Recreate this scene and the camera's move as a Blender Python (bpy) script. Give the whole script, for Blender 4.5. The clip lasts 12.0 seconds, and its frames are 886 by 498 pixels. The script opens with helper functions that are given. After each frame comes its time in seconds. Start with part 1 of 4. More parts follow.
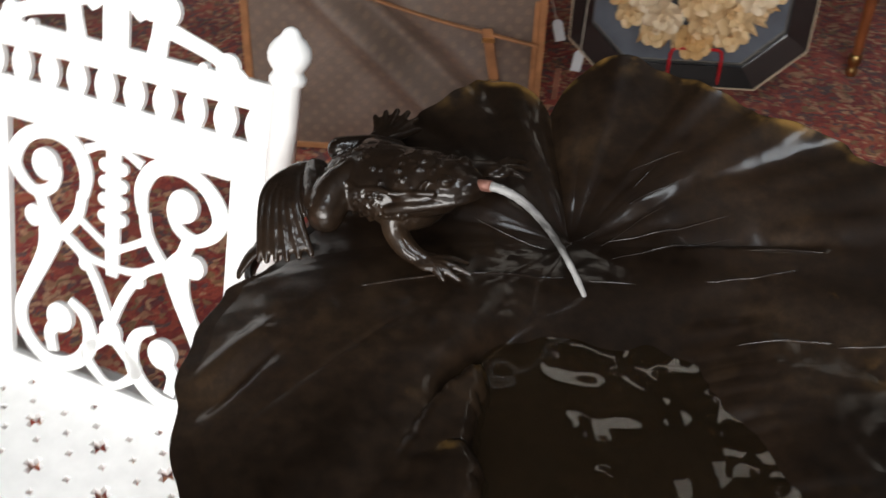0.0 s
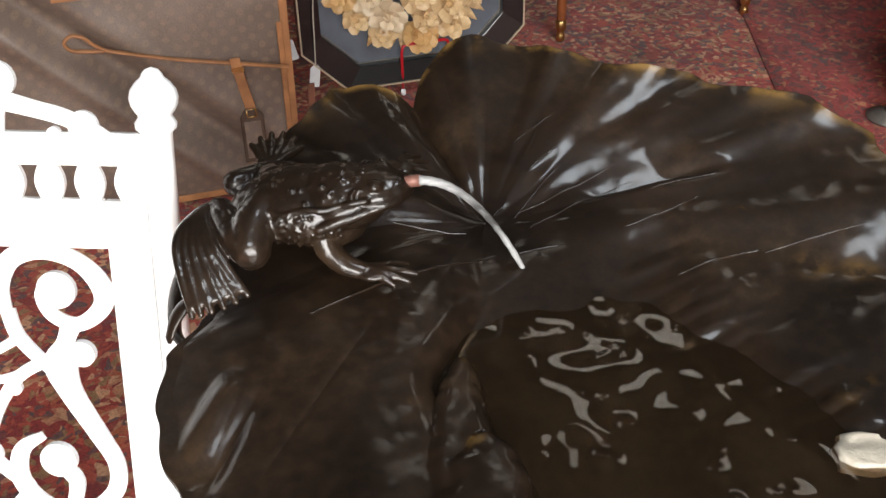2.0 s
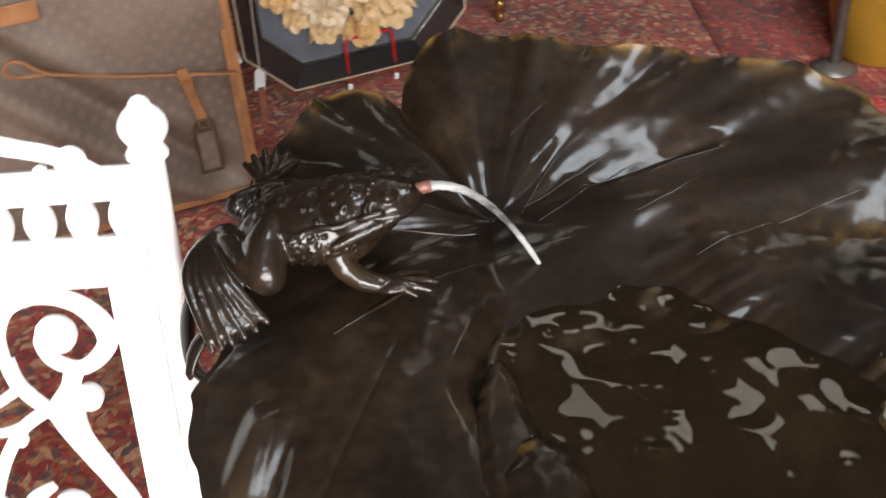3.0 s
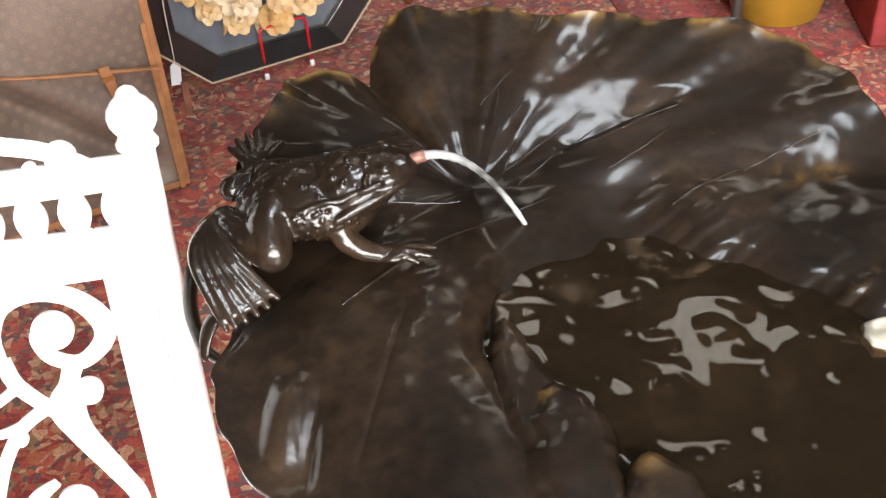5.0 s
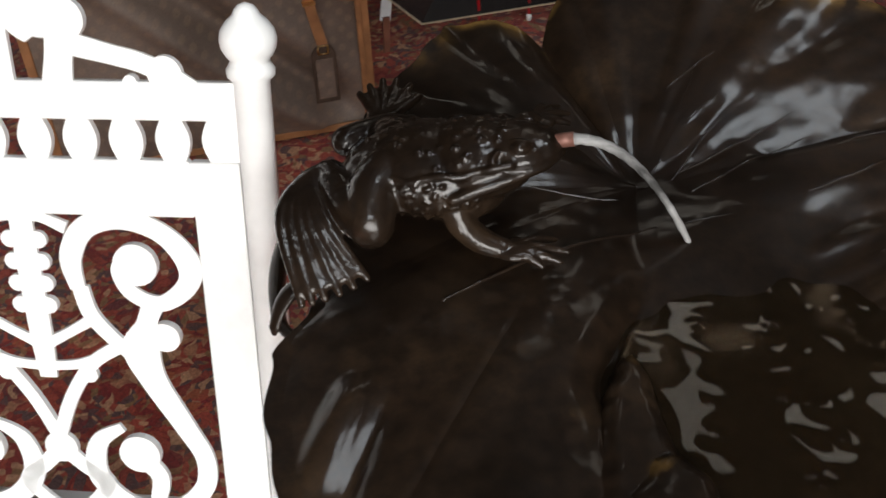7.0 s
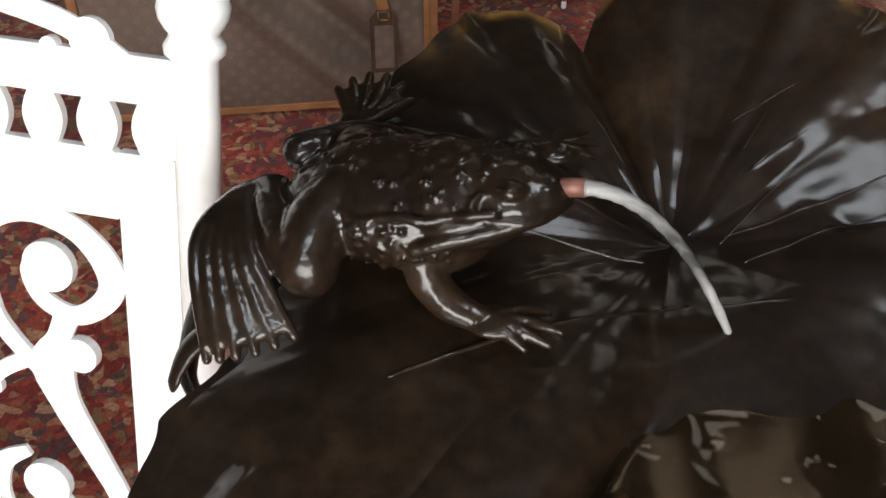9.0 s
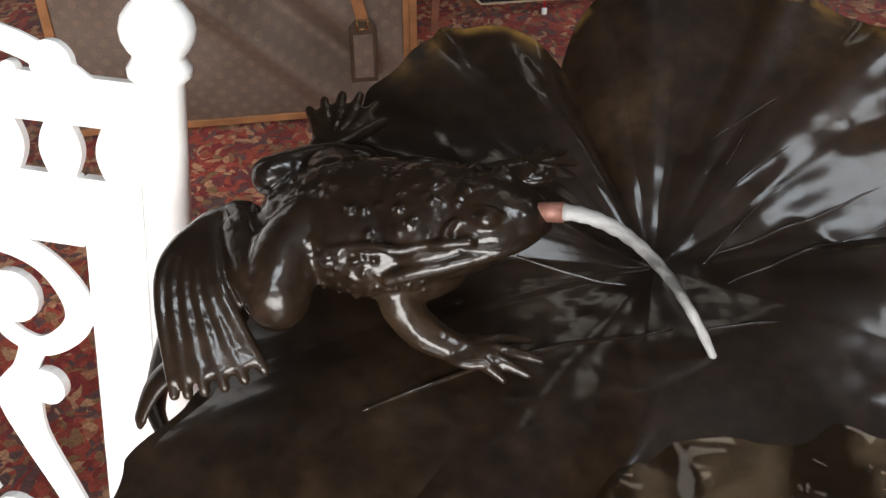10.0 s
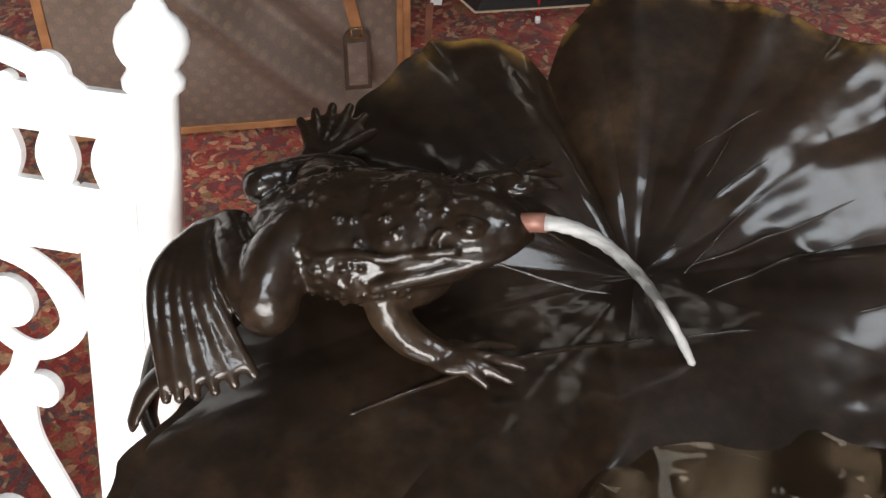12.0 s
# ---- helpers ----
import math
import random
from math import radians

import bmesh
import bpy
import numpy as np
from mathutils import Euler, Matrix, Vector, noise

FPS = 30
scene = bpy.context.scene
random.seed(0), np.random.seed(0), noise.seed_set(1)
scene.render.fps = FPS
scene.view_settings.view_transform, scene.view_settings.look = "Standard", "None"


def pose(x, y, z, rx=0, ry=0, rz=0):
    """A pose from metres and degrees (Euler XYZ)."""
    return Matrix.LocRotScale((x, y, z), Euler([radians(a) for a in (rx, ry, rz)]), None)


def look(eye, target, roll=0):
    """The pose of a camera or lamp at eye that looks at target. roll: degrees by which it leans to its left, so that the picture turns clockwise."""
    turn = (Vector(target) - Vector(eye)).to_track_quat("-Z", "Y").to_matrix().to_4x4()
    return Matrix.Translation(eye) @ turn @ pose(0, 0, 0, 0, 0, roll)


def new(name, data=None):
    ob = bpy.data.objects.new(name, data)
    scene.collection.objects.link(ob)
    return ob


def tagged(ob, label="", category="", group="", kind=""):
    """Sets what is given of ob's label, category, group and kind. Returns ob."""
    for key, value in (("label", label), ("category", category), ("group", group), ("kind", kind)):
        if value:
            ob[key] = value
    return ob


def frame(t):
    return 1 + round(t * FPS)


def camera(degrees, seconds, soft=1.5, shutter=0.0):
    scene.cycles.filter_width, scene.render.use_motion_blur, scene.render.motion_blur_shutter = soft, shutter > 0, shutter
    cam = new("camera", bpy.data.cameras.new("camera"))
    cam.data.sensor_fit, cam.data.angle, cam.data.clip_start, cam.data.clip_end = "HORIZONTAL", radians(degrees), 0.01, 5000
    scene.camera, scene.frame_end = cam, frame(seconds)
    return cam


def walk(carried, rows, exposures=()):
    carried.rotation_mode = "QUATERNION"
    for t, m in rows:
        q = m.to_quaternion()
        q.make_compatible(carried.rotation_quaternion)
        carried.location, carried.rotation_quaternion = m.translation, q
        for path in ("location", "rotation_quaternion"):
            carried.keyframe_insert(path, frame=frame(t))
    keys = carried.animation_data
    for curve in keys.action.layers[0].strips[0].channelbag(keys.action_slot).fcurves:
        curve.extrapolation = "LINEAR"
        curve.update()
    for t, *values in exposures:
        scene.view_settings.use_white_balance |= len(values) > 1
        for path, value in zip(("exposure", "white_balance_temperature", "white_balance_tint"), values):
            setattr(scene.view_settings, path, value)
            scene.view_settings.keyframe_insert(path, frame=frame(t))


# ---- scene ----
cam = camera(45.6, 12.0, shutter=0.5)
PATH = [
    (0, (0.14, 0.128, 1.176), (0.066, 1.737, -0.009), 2.1),
    (0.5, (0.053, 0.136, 1.154), (0.209, 1.772, 0.014), 0.1),
    (1, (-0.002, 0.148, 1.142), (0.376, 1.757, 0.016), -0.3),
    (1.5, (-0.04, 0.153, 1.15), (0.404, 1.737, 0.012), -1.4),
    (2, (-0.04, 0.153, 1.146), (0.438, 1.725, 0.005), -0.9),
    (2.5, (-0.045, 0.151, 1.144), (0.405, 1.698, -0.041), -0.4),
    (3, (-0.087, 0.198, 1.15), (0.492, 1.713, -0.02), -4.3),
    (3.5, (-0.143, 0.223, 1.149), (0.565, 1.658, -0.051), -4.6),
    (3.7, (-0.156, 0.23, 1.15), (0.577, 1.66, -0.041), -3.8),
    (5.3, (-0.177, 0.199, 1.161), (0.565, 1.612, -0.043), -4.7),
    (5.5, (-0.182, 0.204, 1.16), (0.53, 1.633, -0.044), -4.8),
    (6, (-0.173, 0.225, 1.148), (0.536, 1.642, -0.072), -3.9),
    (6.5, (-0.149, 0.241, 1.13), (0.408, 1.724, -0.09), -4.7),
    (7, (-0.069, 0.296, 1.089), (0.299, 1.822, -0.151), -2.9),
    (8.8, (0.023, 0.43, 1.026), (0.229, 1.941, -0.267), 0.1),
    (9, (0.024, 0.434, 1.026), (0.235, 1.951, -0.26), 0.4),
    (9.5, (0.028, 0.444, 1.026), (0.262, 1.969, -0.246), 0.5),
    (10, (0.032, 0.453, 1.024), (0.27, 1.971, -0.257), 0.2),
    (10.5, (0.033, 0.456, 1.024), (0.266, 1.97, -0.262), 0.3),
    (11, (0.034, 0.455, 1.028), (0.259, 1.982, -0.244), 0.4),
    (11.5, (0.034, 0.449, 1.032), (0.272, 1.983, -0.229), 0.5),
    (12, (0.035, 0.443, 1.034), (0.283, 1.965, -0.238), 0.7),
]
EXPOSURES = [(0.0, -0.42), (1.5, 0.18), (2.5, 0.35), (3.5, 0.5), (5.5, 1.0), (6.0, 0.72), (6.5, 0.1), (7.0, -0.68), (8.8, -0.38), (10.0, -0.05), (12.0, 0.12)]
walk(cam, [(t, look(eye, target, roll)) for t, eye, target, roll in PATH], EXPOSURES)

# ---- world and light ----
world = bpy.data.worlds.new("daylight")
scene.world = world
world.use_nodes = True
wn = world.node_tree
sky = wn.nodes.new("ShaderNodeTexSky")
sky.sky_type, sky.sun_disc = "NISHITA", False
sky.sun_elevation, sky.sun_rotation = radians(40), radians(200)
wn.links.new(sky.outputs[0], wn.nodes["Background"].inputs[0])
wn.nodes["Background"].inputs[1].default_value = 0.1


def area_light(name, eye, target, w, h, power, color):
    data = bpy.data.lights.new(name, "AREA")
    data.shape, data.size, data.size_y, data.energy, data.color = "RECTANGLE", w, h, power, color
    ob = new(name, data)
    ob.matrix_world = look(eye, target)
    return ob


# lamps added overhead for highlights on leaf, frog and pool, then a window lamp
# (x, y, width, depth, power) of each added overhead lamp
GLINT_LAMPS = [(0.93, 0.74, 0.74, 0.44, 16), (-0.35, -0.7, 1.0, 0.6, 24), (0.8, 3.75, 0.5, 0.34, 1.7), (1.6, 3.15, 0.5, 0.34, 1.7), (2.28, 2.5, 0.5, 0.34, 1.7), (1.22, 2.62, 0.26, 0.22, 0.48)]
for x, y, w, d, power in GLINT_LAMPS:
    area_light("added_ceiling_lamp", (x, y, 3.05), (x, y, 0), w, d, power, (0.87, 0.94, 1.0) if power > 5 else (1.0, 0.93, 0.82))
# main light, from a window assumed behind the camera
area_light("assumed_window_lamp", (-0.6, -2.32, 1.75), (-0.6, 2, 1.35), 3.0, 1.7, 285, (1.0, 0.975, 0.94))


# ---- materials ----
def material(name):
    m = bpy.data.materials.new(name)
    m.use_nodes = True
    return m, m.node_tree.nodes, m.node_tree.links, m.node_tree.nodes["Principled BSDF"]


def noise_tex(nodes, links, scale, detail=6.0, rough=0.55, coords="Object", stretch=None):
    tc = nodes.new("ShaderNodeTexCoord")
    out = tc.outputs[coords]
    if stretch:
        mp = nodes.new("ShaderNodeMapping")
        mp.inputs["Scale"].default_value = stretch
        links.new(out, mp.inputs[0])
        out = mp.outputs[0]
    n = nodes.new("ShaderNodeTexNoise")
    n.inputs["Scale"].default_value, n.inputs["Detail"].default_value, n.inputs["Roughness"].default_value = scale, detail, rough
    links.new(out, n.inputs["Vector"])
    return n


def ramp(nodes, links, source, stops):
    r = nodes.new("ShaderNodeValToRGB")
    while len(r.color_ramp.elements) < len(stops):
        r.color_ramp.elements.new(0.5)
    for el, (p, c) in zip(r.color_ramp.elements, stops):
        el.position, el.color = p, (*c, 1) if len(c) == 3 else c
    links.new(source, r.inputs[0])
    return r


def bump(nodes, links, source, bsdf, strength, distance, under=None):
    b = nodes.new("ShaderNodeBump")
    b.inputs["Strength"].default_value, b.inputs["Distance"].default_value = strength, distance
    links.new(source, b.inputs["Height"])
    if under:
        links.new(under.outputs[0], b.inputs["Normal"])
    links.new(b.outputs[0], bsdf.inputs["Normal"])
    return b


def mix(nodes, links, fac, a, b, mode="MIX"):
    m = nodes.new("ShaderNodeMix")
    m.data_type, m.blend_type = "RGBA", mode
    for sock, v in ((m.inputs[0], fac), (m.inputs[6], a), (m.inputs[7], b)):
        if isinstance(v, (int, float)):
            sock.default_value = v
        elif isinstance(v, tuple):
            sock.default_value = (*v, 1)
        else:
            links.new(v, sock)
    return m.outputs[2]


def mat_simple(name, color, rough=0.5, metal=0.0, vary=0.25, scale=30, relief=0.15, dist=0.001, coat=0.0):
    m, n, l, b = material(name)
    t = noise_tex(n, l, scale)
    dark = tuple(c * (1 - vary) for c in color)
    light = tuple(min(1, c * (1 + vary)) for c in color)
    r = ramp(n, l, t.outputs[0], [(0.3, dark), (0.7, light)])
    l.new(r.outputs[0], b.inputs["Base Color"])
    b.inputs["Roughness"].default_value, b.inputs["Metallic"].default_value = rough, metal
    b.inputs["Coat Weight"].default_value = coat
    t2 = noise_tex(n, l, scale * 9, 4)
    bump(n, l, t2.outputs[0], b, relief, dist)
    return m


def mat_bronze(name, coat, ior, lumps, gloss):
    """Wet patinated bronze: brown-black, worn to gold on the rim (attribute 'wear')."""
    m, n, l, b = material(name)
    big = noise_tex(n, l, 9, 8, 0.6)
    fine = noise_tex(n, l, 90, 6, 0.65)
    base = ramp(n, l, big.outputs[0], [(0.3, (0.0085, 0.0051, 0.0032)), (0.55, (0.019, 0.0116, 0.0073)), (0.75, (0.04, 0.0248, 0.014))])
    grain = ramp(n, l, fine.outputs[0], [(0.35, (0.6, 0.6, 0.6)), (0.65, (1.15, 1.1, 1.0))])
    col = mix(n, l, 1.0, base.outputs[0], grain.outputs[0], "MULTIPLY")
    cloud = noise_tex(n, l, 3.2, 5, 0.6)
    patina = ramp(n, l, cloud.outputs[0], [(0.36, (0.55, 0.52, 0.5)), (0.52, (1.0, 1.0, 1.0)), (0.66, (1.35, 1.32, 1.3))])
    col = mix(n, l, 1.0, col, patina.outputs[0], "MULTIPLY")
    at = n.new("ShaderNodeAttribute")
    at.attribute_name = "wear"
    patch = noise_tex(n, l, 26, 5)
    pr = ramp(n, l, patch.outputs[0], [(0.46, (0, 0, 0)), (0.62, (1, 1, 1))])
    wear = mix(n, l, 1.0, at.outputs["Color"], pr.outputs[0], "MULTIPLY")
    col = mix(n, l, wear, col, (0.17, 0.095, 0.026))
    l.new(col, b.inputs["Base Color"])
    b.inputs["Metallic"].default_value, b.inputs["Specular IOR Level"].default_value = 0.0, 0.12
    rr = ramp(n, l, big.outputs[0], [(0.3, (0.38, 0.38, 0.38)), (0.7, (0.55, 0.55, 0.55))])
    l.new(rr.outputs[0], b.inputs["Roughness"])
    b.inputs["Coat Weight"].default_value, b.inputs["Coat Roughness"].default_value = coat, gloss
    b.inputs["Coat IOR"].default_value = ior
    cr = ramp(n, l, fine.outputs[0], [(0.35, (gloss * 0.7,) * 3), (0.7, (gloss * 1.5,) * 3)])
    l.new(cr.outputs[0], b.inputs["Coat Roughness"])
    mid = noise_tex(n, l, 38, 3)
    b1 = bump(n, l, mid.outputs[0], b, lumps, 0.003)
    bump(n, l, fine.outputs[0], b, 0.22, 0.0012, b1)
    l.new(b1.outputs[0], b.inputs["Coat Normal"])
    return m


def mat_water(name, rough, color):
    """Slightly murky brown water."""
    m, n, l, b = material(name)
    b.inputs["Base Color"].default_value = (*color, 1)
    b.inputs["Transmission Weight"].default_value, b.inputs["Roughness"].default_value, b.inputs["IOR"].default_value = 0.968, rough, 1.33
    return m


def mat_jet():
    m, n, l, b = material("falling_water")
    t = noise_tex(n, l, 60, 5, 0.6, stretch=(0.35, 2.0, 0.35))
    r = ramp(n, l, t.outputs[0], [(0.36, (0.1, 0.098, 0.095)), (0.5, (0.3, 0.295, 0.29)), (0.64, (0.55, 0.54, 0.53))])
    l.new(r.outputs[0], b.inputs["Base Color"])
    b.inputs["Transmission Weight"].default_value, b.inputs["Roughness"].default_value, b.inputs["IOR"].default_value = 0.35, 0.12, 1.33
    bump(n, l, t.outputs[0], b, 0.6, 0.002)
    return m


def mat_rug(name, stops, scale, turn, fine_stops):
    """Hand-knotted wool: small motifs in several dyes, woven grain."""
    m, n, l, b = material(name)
    tc = n.new("ShaderNodeTexCoord")
    mp = n.new("ShaderNodeMapping")
    mp.inputs["Rotation"].default_value = (0, 0, radians(turn))
    l.new(tc.outputs["Object"], mp.inputs[0])
    wob = n.new("ShaderNodeTexNoise")
    wob.inputs["Scale"].default_value = 14
    l.new(mp.outputs[0], wob.inputs["Vector"])
    add = n.new("ShaderNodeVectorMath")
    add.operation = "MULTIPLY_ADD"
    l.new(wob.outputs["Color"], add.inputs[0])
    add.inputs[1].default_value = (0.06, 0.06, 0)
    l.new(mp.outputs[0], add.inputs[2])
    v1 = n.new("ShaderNodeTexVoronoi")
    v1.inputs["Scale"].default_value = scale
    l.new(add.outputs[0], v1.inputs["Vector"])
    sep = n.new("ShaderNodeSeparateColor")
    l.new(v1.outputs["Color"], sep.inputs[0])
    c1 = ramp(n, l, sep.outputs[0], stops)
    c1.color_ramp.interpolation = "CONSTANT"
    ring = ramp(n, l, v1.outputs["Distance"], [(0.30, (0, 0, 0)), (0.36, (1, 1, 1)), (0.47, (1, 1, 1)), (0.53, (0, 0, 0))])
    v2 = n.new("ShaderNodeTexVoronoi")
    v2.inputs["Scale"].default_value = scale * 3.1
    l.new(add.outputs[0], v2.inputs["Vector"])
    sep2 = n.new("ShaderNodeSeparateColor")
    l.new(v2.outputs["Color"], sep2.inputs[0])
    c2 = ramp(n, l, sep2.outputs[1], fine_stops)
    c2.color_ramp.interpolation = "CONSTANT"
    m2 = ramp(n, l, sep2.outputs[2], [(0.45, (0, 0, 0)), (0.55, (0.85, 0.85, 0.85))])
    col = mix(n, l, m2.outputs[0], c1.outputs[0], c2.outputs[0])
    col = mix(n, l, ring.outputs[0], col, c2.outputs[0])
    fade = noise_tex(n, l, 3.5, 5)
    fr = ramp(n, l, fade.outputs[0], [(0.3, (1.15, 0.92, 0.82)), (0.7, (2.8, 2.2, 1.9))])
    col = mix(n, l, 1.0, col, fr.outputs[0], "MULTIPLY")
    wool = noise_tex(n, l, 240, 3)
    wr = ramp(n, l, wool.outputs[0], [(0.3, (0.55, 0.55, 0.55)), (0.7, (1.3, 1.3, 1.3))])
    col = mix(n, l, 0.8, col, wr.outputs[0], "MULTIPLY")
    l.new(col, b.inputs["Base Color"])
    b.inputs["Roughness"].default_value = 0.95
    b.inputs["Sheen Weight"].default_value = 0.15
    bump(n, l, wool.outputs[0], b, 0.6, 0.003)
    return m


def mat_canvas():
    """Coated brown canvas with a faint lattice of small plain shapes."""
    m, n, l, b = material("coated_canvas")
    tc = n.new("ShaderNodeTexCoord")
    mp = n.new("ShaderNodeMapping")
    mp.inputs["Rotation"].default_value = (0, radians(45), 0)
    mp.inputs["Scale"].default_value = (40, 0.001, 40)
    l.new(tc.outputs["Object"], mp.inputs[0])
    v = n.new("ShaderNodeTexVoronoi")
    v.inputs["Scale"].default_value, v.inputs["Randomness"].default_value = 1.0, 0.12
    l.new(mp.outputs[0], v.inputs["Vector"])
    w = ramp(n, l, v.outputs["Distance"], [(0.0, (0.05, 0.05, 0.05)), (0.1, (0.34, 0.34, 0.34)), (0.24, (0.3, 0.3, 0.3)), (0.33, (0, 0, 0))])
    big = noise_tex(n, l, 6, 6)
    base = ramp(n, l, big.outputs[0], [(0.3, (0.13, 0.093, 0.073)), (0.7, (0.25, 0.19, 0.155))])
    col = mix(n, l, w.outputs[0], base.outputs[0], (0.31, 0.22, 0.15))
    grain = noise_tex(n, l, 420, 2)
    gr = ramp(n, l, grain.outputs[0], [(0.3, (0.75, 0.75, 0.75)), (0.7, (1.2, 1.2, 1.2))])
    col = mix(n, l, 0.7, col, gr.outputs[0], "MULTIPLY")
    l.new(col, b.inputs["Base Color"])
    b.inputs["Roughness"].default_value = 0.42
    bump(n, l, grain.outputs[0], b, 0.25, 0.0008)
    return m


BRONZE = mat_bronze("wet_bronze", 0.65, 1.38, 0.1, 0.13)
FROG_BRONZE = mat_bronze("wet_dark_bronze", 1.0, 1.46, 0.8, 0.17)
WATER = mat_water("still_water", 0.0, (0.32, 0.22, 0.13))
JET = mat_jet()
WHITE = mat_simple("white_paint", (0.94, 0.94, 0.93), 0.4, 0, 0.05, 40, 0.2, 0.0006)
CANVAS = mat_canvas()
LEATHER = mat_simple("tan_leather", (0.34, 0.15, 0.06), 0.5, 0, 0.3, 25, 0.3, 0.0008)
RED_LEATHER = mat_simple("reddish_leather", (0.16, 0.06, 0.035), 0.5, 0, 0.3, 30, 0.25, 0.0007)
DARK_LEATHER = mat_simple("dark_tag_leather", (0.075, 0.05, 0.035), 0.35, 0, 0.25, 35, 0.2, 0.0006)
BRASS = mat_simple("aged_brass", (0.62, 0.42, 0.17), 0.3, 1.0, 0.25, 60, 0.1, 0.0004)
COPPER = mat_simple("copper_pipe", (0.22, 0.1, 0.075), 0.5, 0.3, 0.2, 80, 0.1, 0.0004)
LACQUER = mat_simple("black_lacquer", (0.012, 0.011, 0.011), 0.22, 0, 0.3, 20, 0.08, 0.0005, coat=0.4)
SLATE = mat_simple("slate_blue_board", (0.11, 0.125, 0.15), 0.4, 0, 0.25, 12, 0.1, 0.0005, coat=0.2)
GILT = mat_simple("pale_gilt_line", (0.62, 0.5, 0.36), 0.4, 0.3, 0.15, 60, 0.1, 0.0003)
SHELL = mat_simple("cream_shell", (0.74, 0.5, 0.27), 0.35, 0, 0.45, 55, 0.25, 0.0012)
SHELL_PALE = mat_simple("pale_shell", (0.76, 0.6, 0.41), 0.3, 0, 0.35, 60, 0.25, 0.0012)
SHELL_TAN = mat_simple("tan_shell", (0.62, 0.38, 0.16), 0.4, 0, 0.4, 60, 0.25, 0.0012)
RED_WIRE = mat_simple("red_wire_coating", (0.5, 0.012, 0.02), 0.3, 0, 0.15, 60, 0.05, 0.0003)
PAPER = mat_simple("white_card", (0.8, 0.8, 0.8), 0.7, 0, 0.04, 40, 0.1, 0.0003)
STRING = mat_simple("pale_string", (0.6, 0.52, 0.42), 0.8, 0, 0.2, 90, 0.2, 0.0003)
WOOD = mat_simple("polished_mahogany", (0.2, 0.06, 0.02), 0.3, 0, 0.4, 18, 0.15, 0.0008, coat=0.4)
YELLOW = mat_simple("mustard_glaze", (0.38, 0.21, 0.025), 0.4, 0, 0.18, 9, 0.1, 0.001)
STEEL = mat_simple("dull_grey_metal", (0.22, 0.2, 0.18), 0.4, 0.6, 0.2, 25, 0.1, 0.0005)
RED_BOX = mat_simple("dark_red_cloth", (0.26, 0.025, 0.025), 0.7, 0, 0.3, 22, 0.3, 0.001)
STONE = mat_simple("pale_stone", (0.46, 0.41, 0.33), 0.6, 0, 0.2, 40, 0.4, 0.0015)
# unseen walls and ceiling, kept dark so that water and bronze mirror little
PLASTER = mat_simple("dark_wall_paint", (0.06, 0.04, 0.028), 0.85, 0, 0.1, 5, 0.2, 0.002)
CEILING_PAINT = mat_simple("ceiling_paint", (0.03, 0.025, 0.02), 0.9, 0, 0.06, 4, 0.15, 0.002)
BOARDS = mat_simple("dark_floor_boards", (0.1, 0.06, 0.035), 0.5, 0, 0.35, 8, 0.3, 0.001)
RUG_RED = mat_rug("red_wool_rug", [(0.0, (0.15, 0.022, 0.018)), (0.3, (0.2, 0.04, 0.028)), (0.5, (0.1, 0.025, 0.03)), (0.66, (0.24, 0.13, 0.08)), (0.78, (0.07, 0.045, 0.05)), (0.88, (0.22, 0.07, 0.035))],
                  27, 21, [(0.0, (0.22, 0.045, 0.03)), (0.3, (0.3, 0.2, 0.13)), (0.5, (0.07, 0.045, 0.05)), (0.68, (0.13, 0.015, 0.018)), (0.85, (0.15, 0.1, 0.05))])
RUG_DARK = mat_rug("deep_red_wool_rug", [(0.0, (0.1, 0.01, 0.009)), (0.45, (0.14, 0.02, 0.013)), (0.65, (0.055, 0.013, 0.013)), (0.82, (0.15, 0.06, 0.032)), (0.92, (0.06, 0.03, 0.03))],
                   25, -12, [(0.0, (0.17, 0.018, 0.016)), (0.5, (0.22, 0.1, 0.05)), (0.65, (0.07, 0.025, 0.025)), (0.85, (0.2, 0.03, 0.025))])


# ---- mesh helpers ----
def part(name, bm, mat, parent=None, label="", smooth=True):
    me = bpy.data.meshes.new(name)
    bm.normal_update()
    bm.to_mesh(me)
    bm.free()
    for p in me.polygons:
        p.use_smooth = smooth
    me.materials.append(mat)
    ob = new(name, me)
    if parent:
        ob.parent = parent
    if label:
        ob["label"] = label
    return ob


def thing(name, m, label, category, group="", kind=""):
    ob = new(name)
    ob.matrix_world = m
    ob.empty_display_size = 0.05
    return tagged(ob, label, category, group, kind)


def bevel_mod(ob, width, segments=2):
    b = ob.modifiers.new("bevel", "BEVEL")
    b.width, b.segments, b.limit_method = width, segments, "ANGLE"
    return ob


def box(bm, lo, hi, m=None):
    c = [(a + b) / 2 for a, b in zip(lo, hi)]
    mm = Matrix.Translation(c) @ Matrix.Diagonal((*(b - a for a, b in zip(lo, hi)), 1))
    bmesh.ops.create_cube(bm, size=1, matrix=(m @ mm) if m else mm)
    return bm


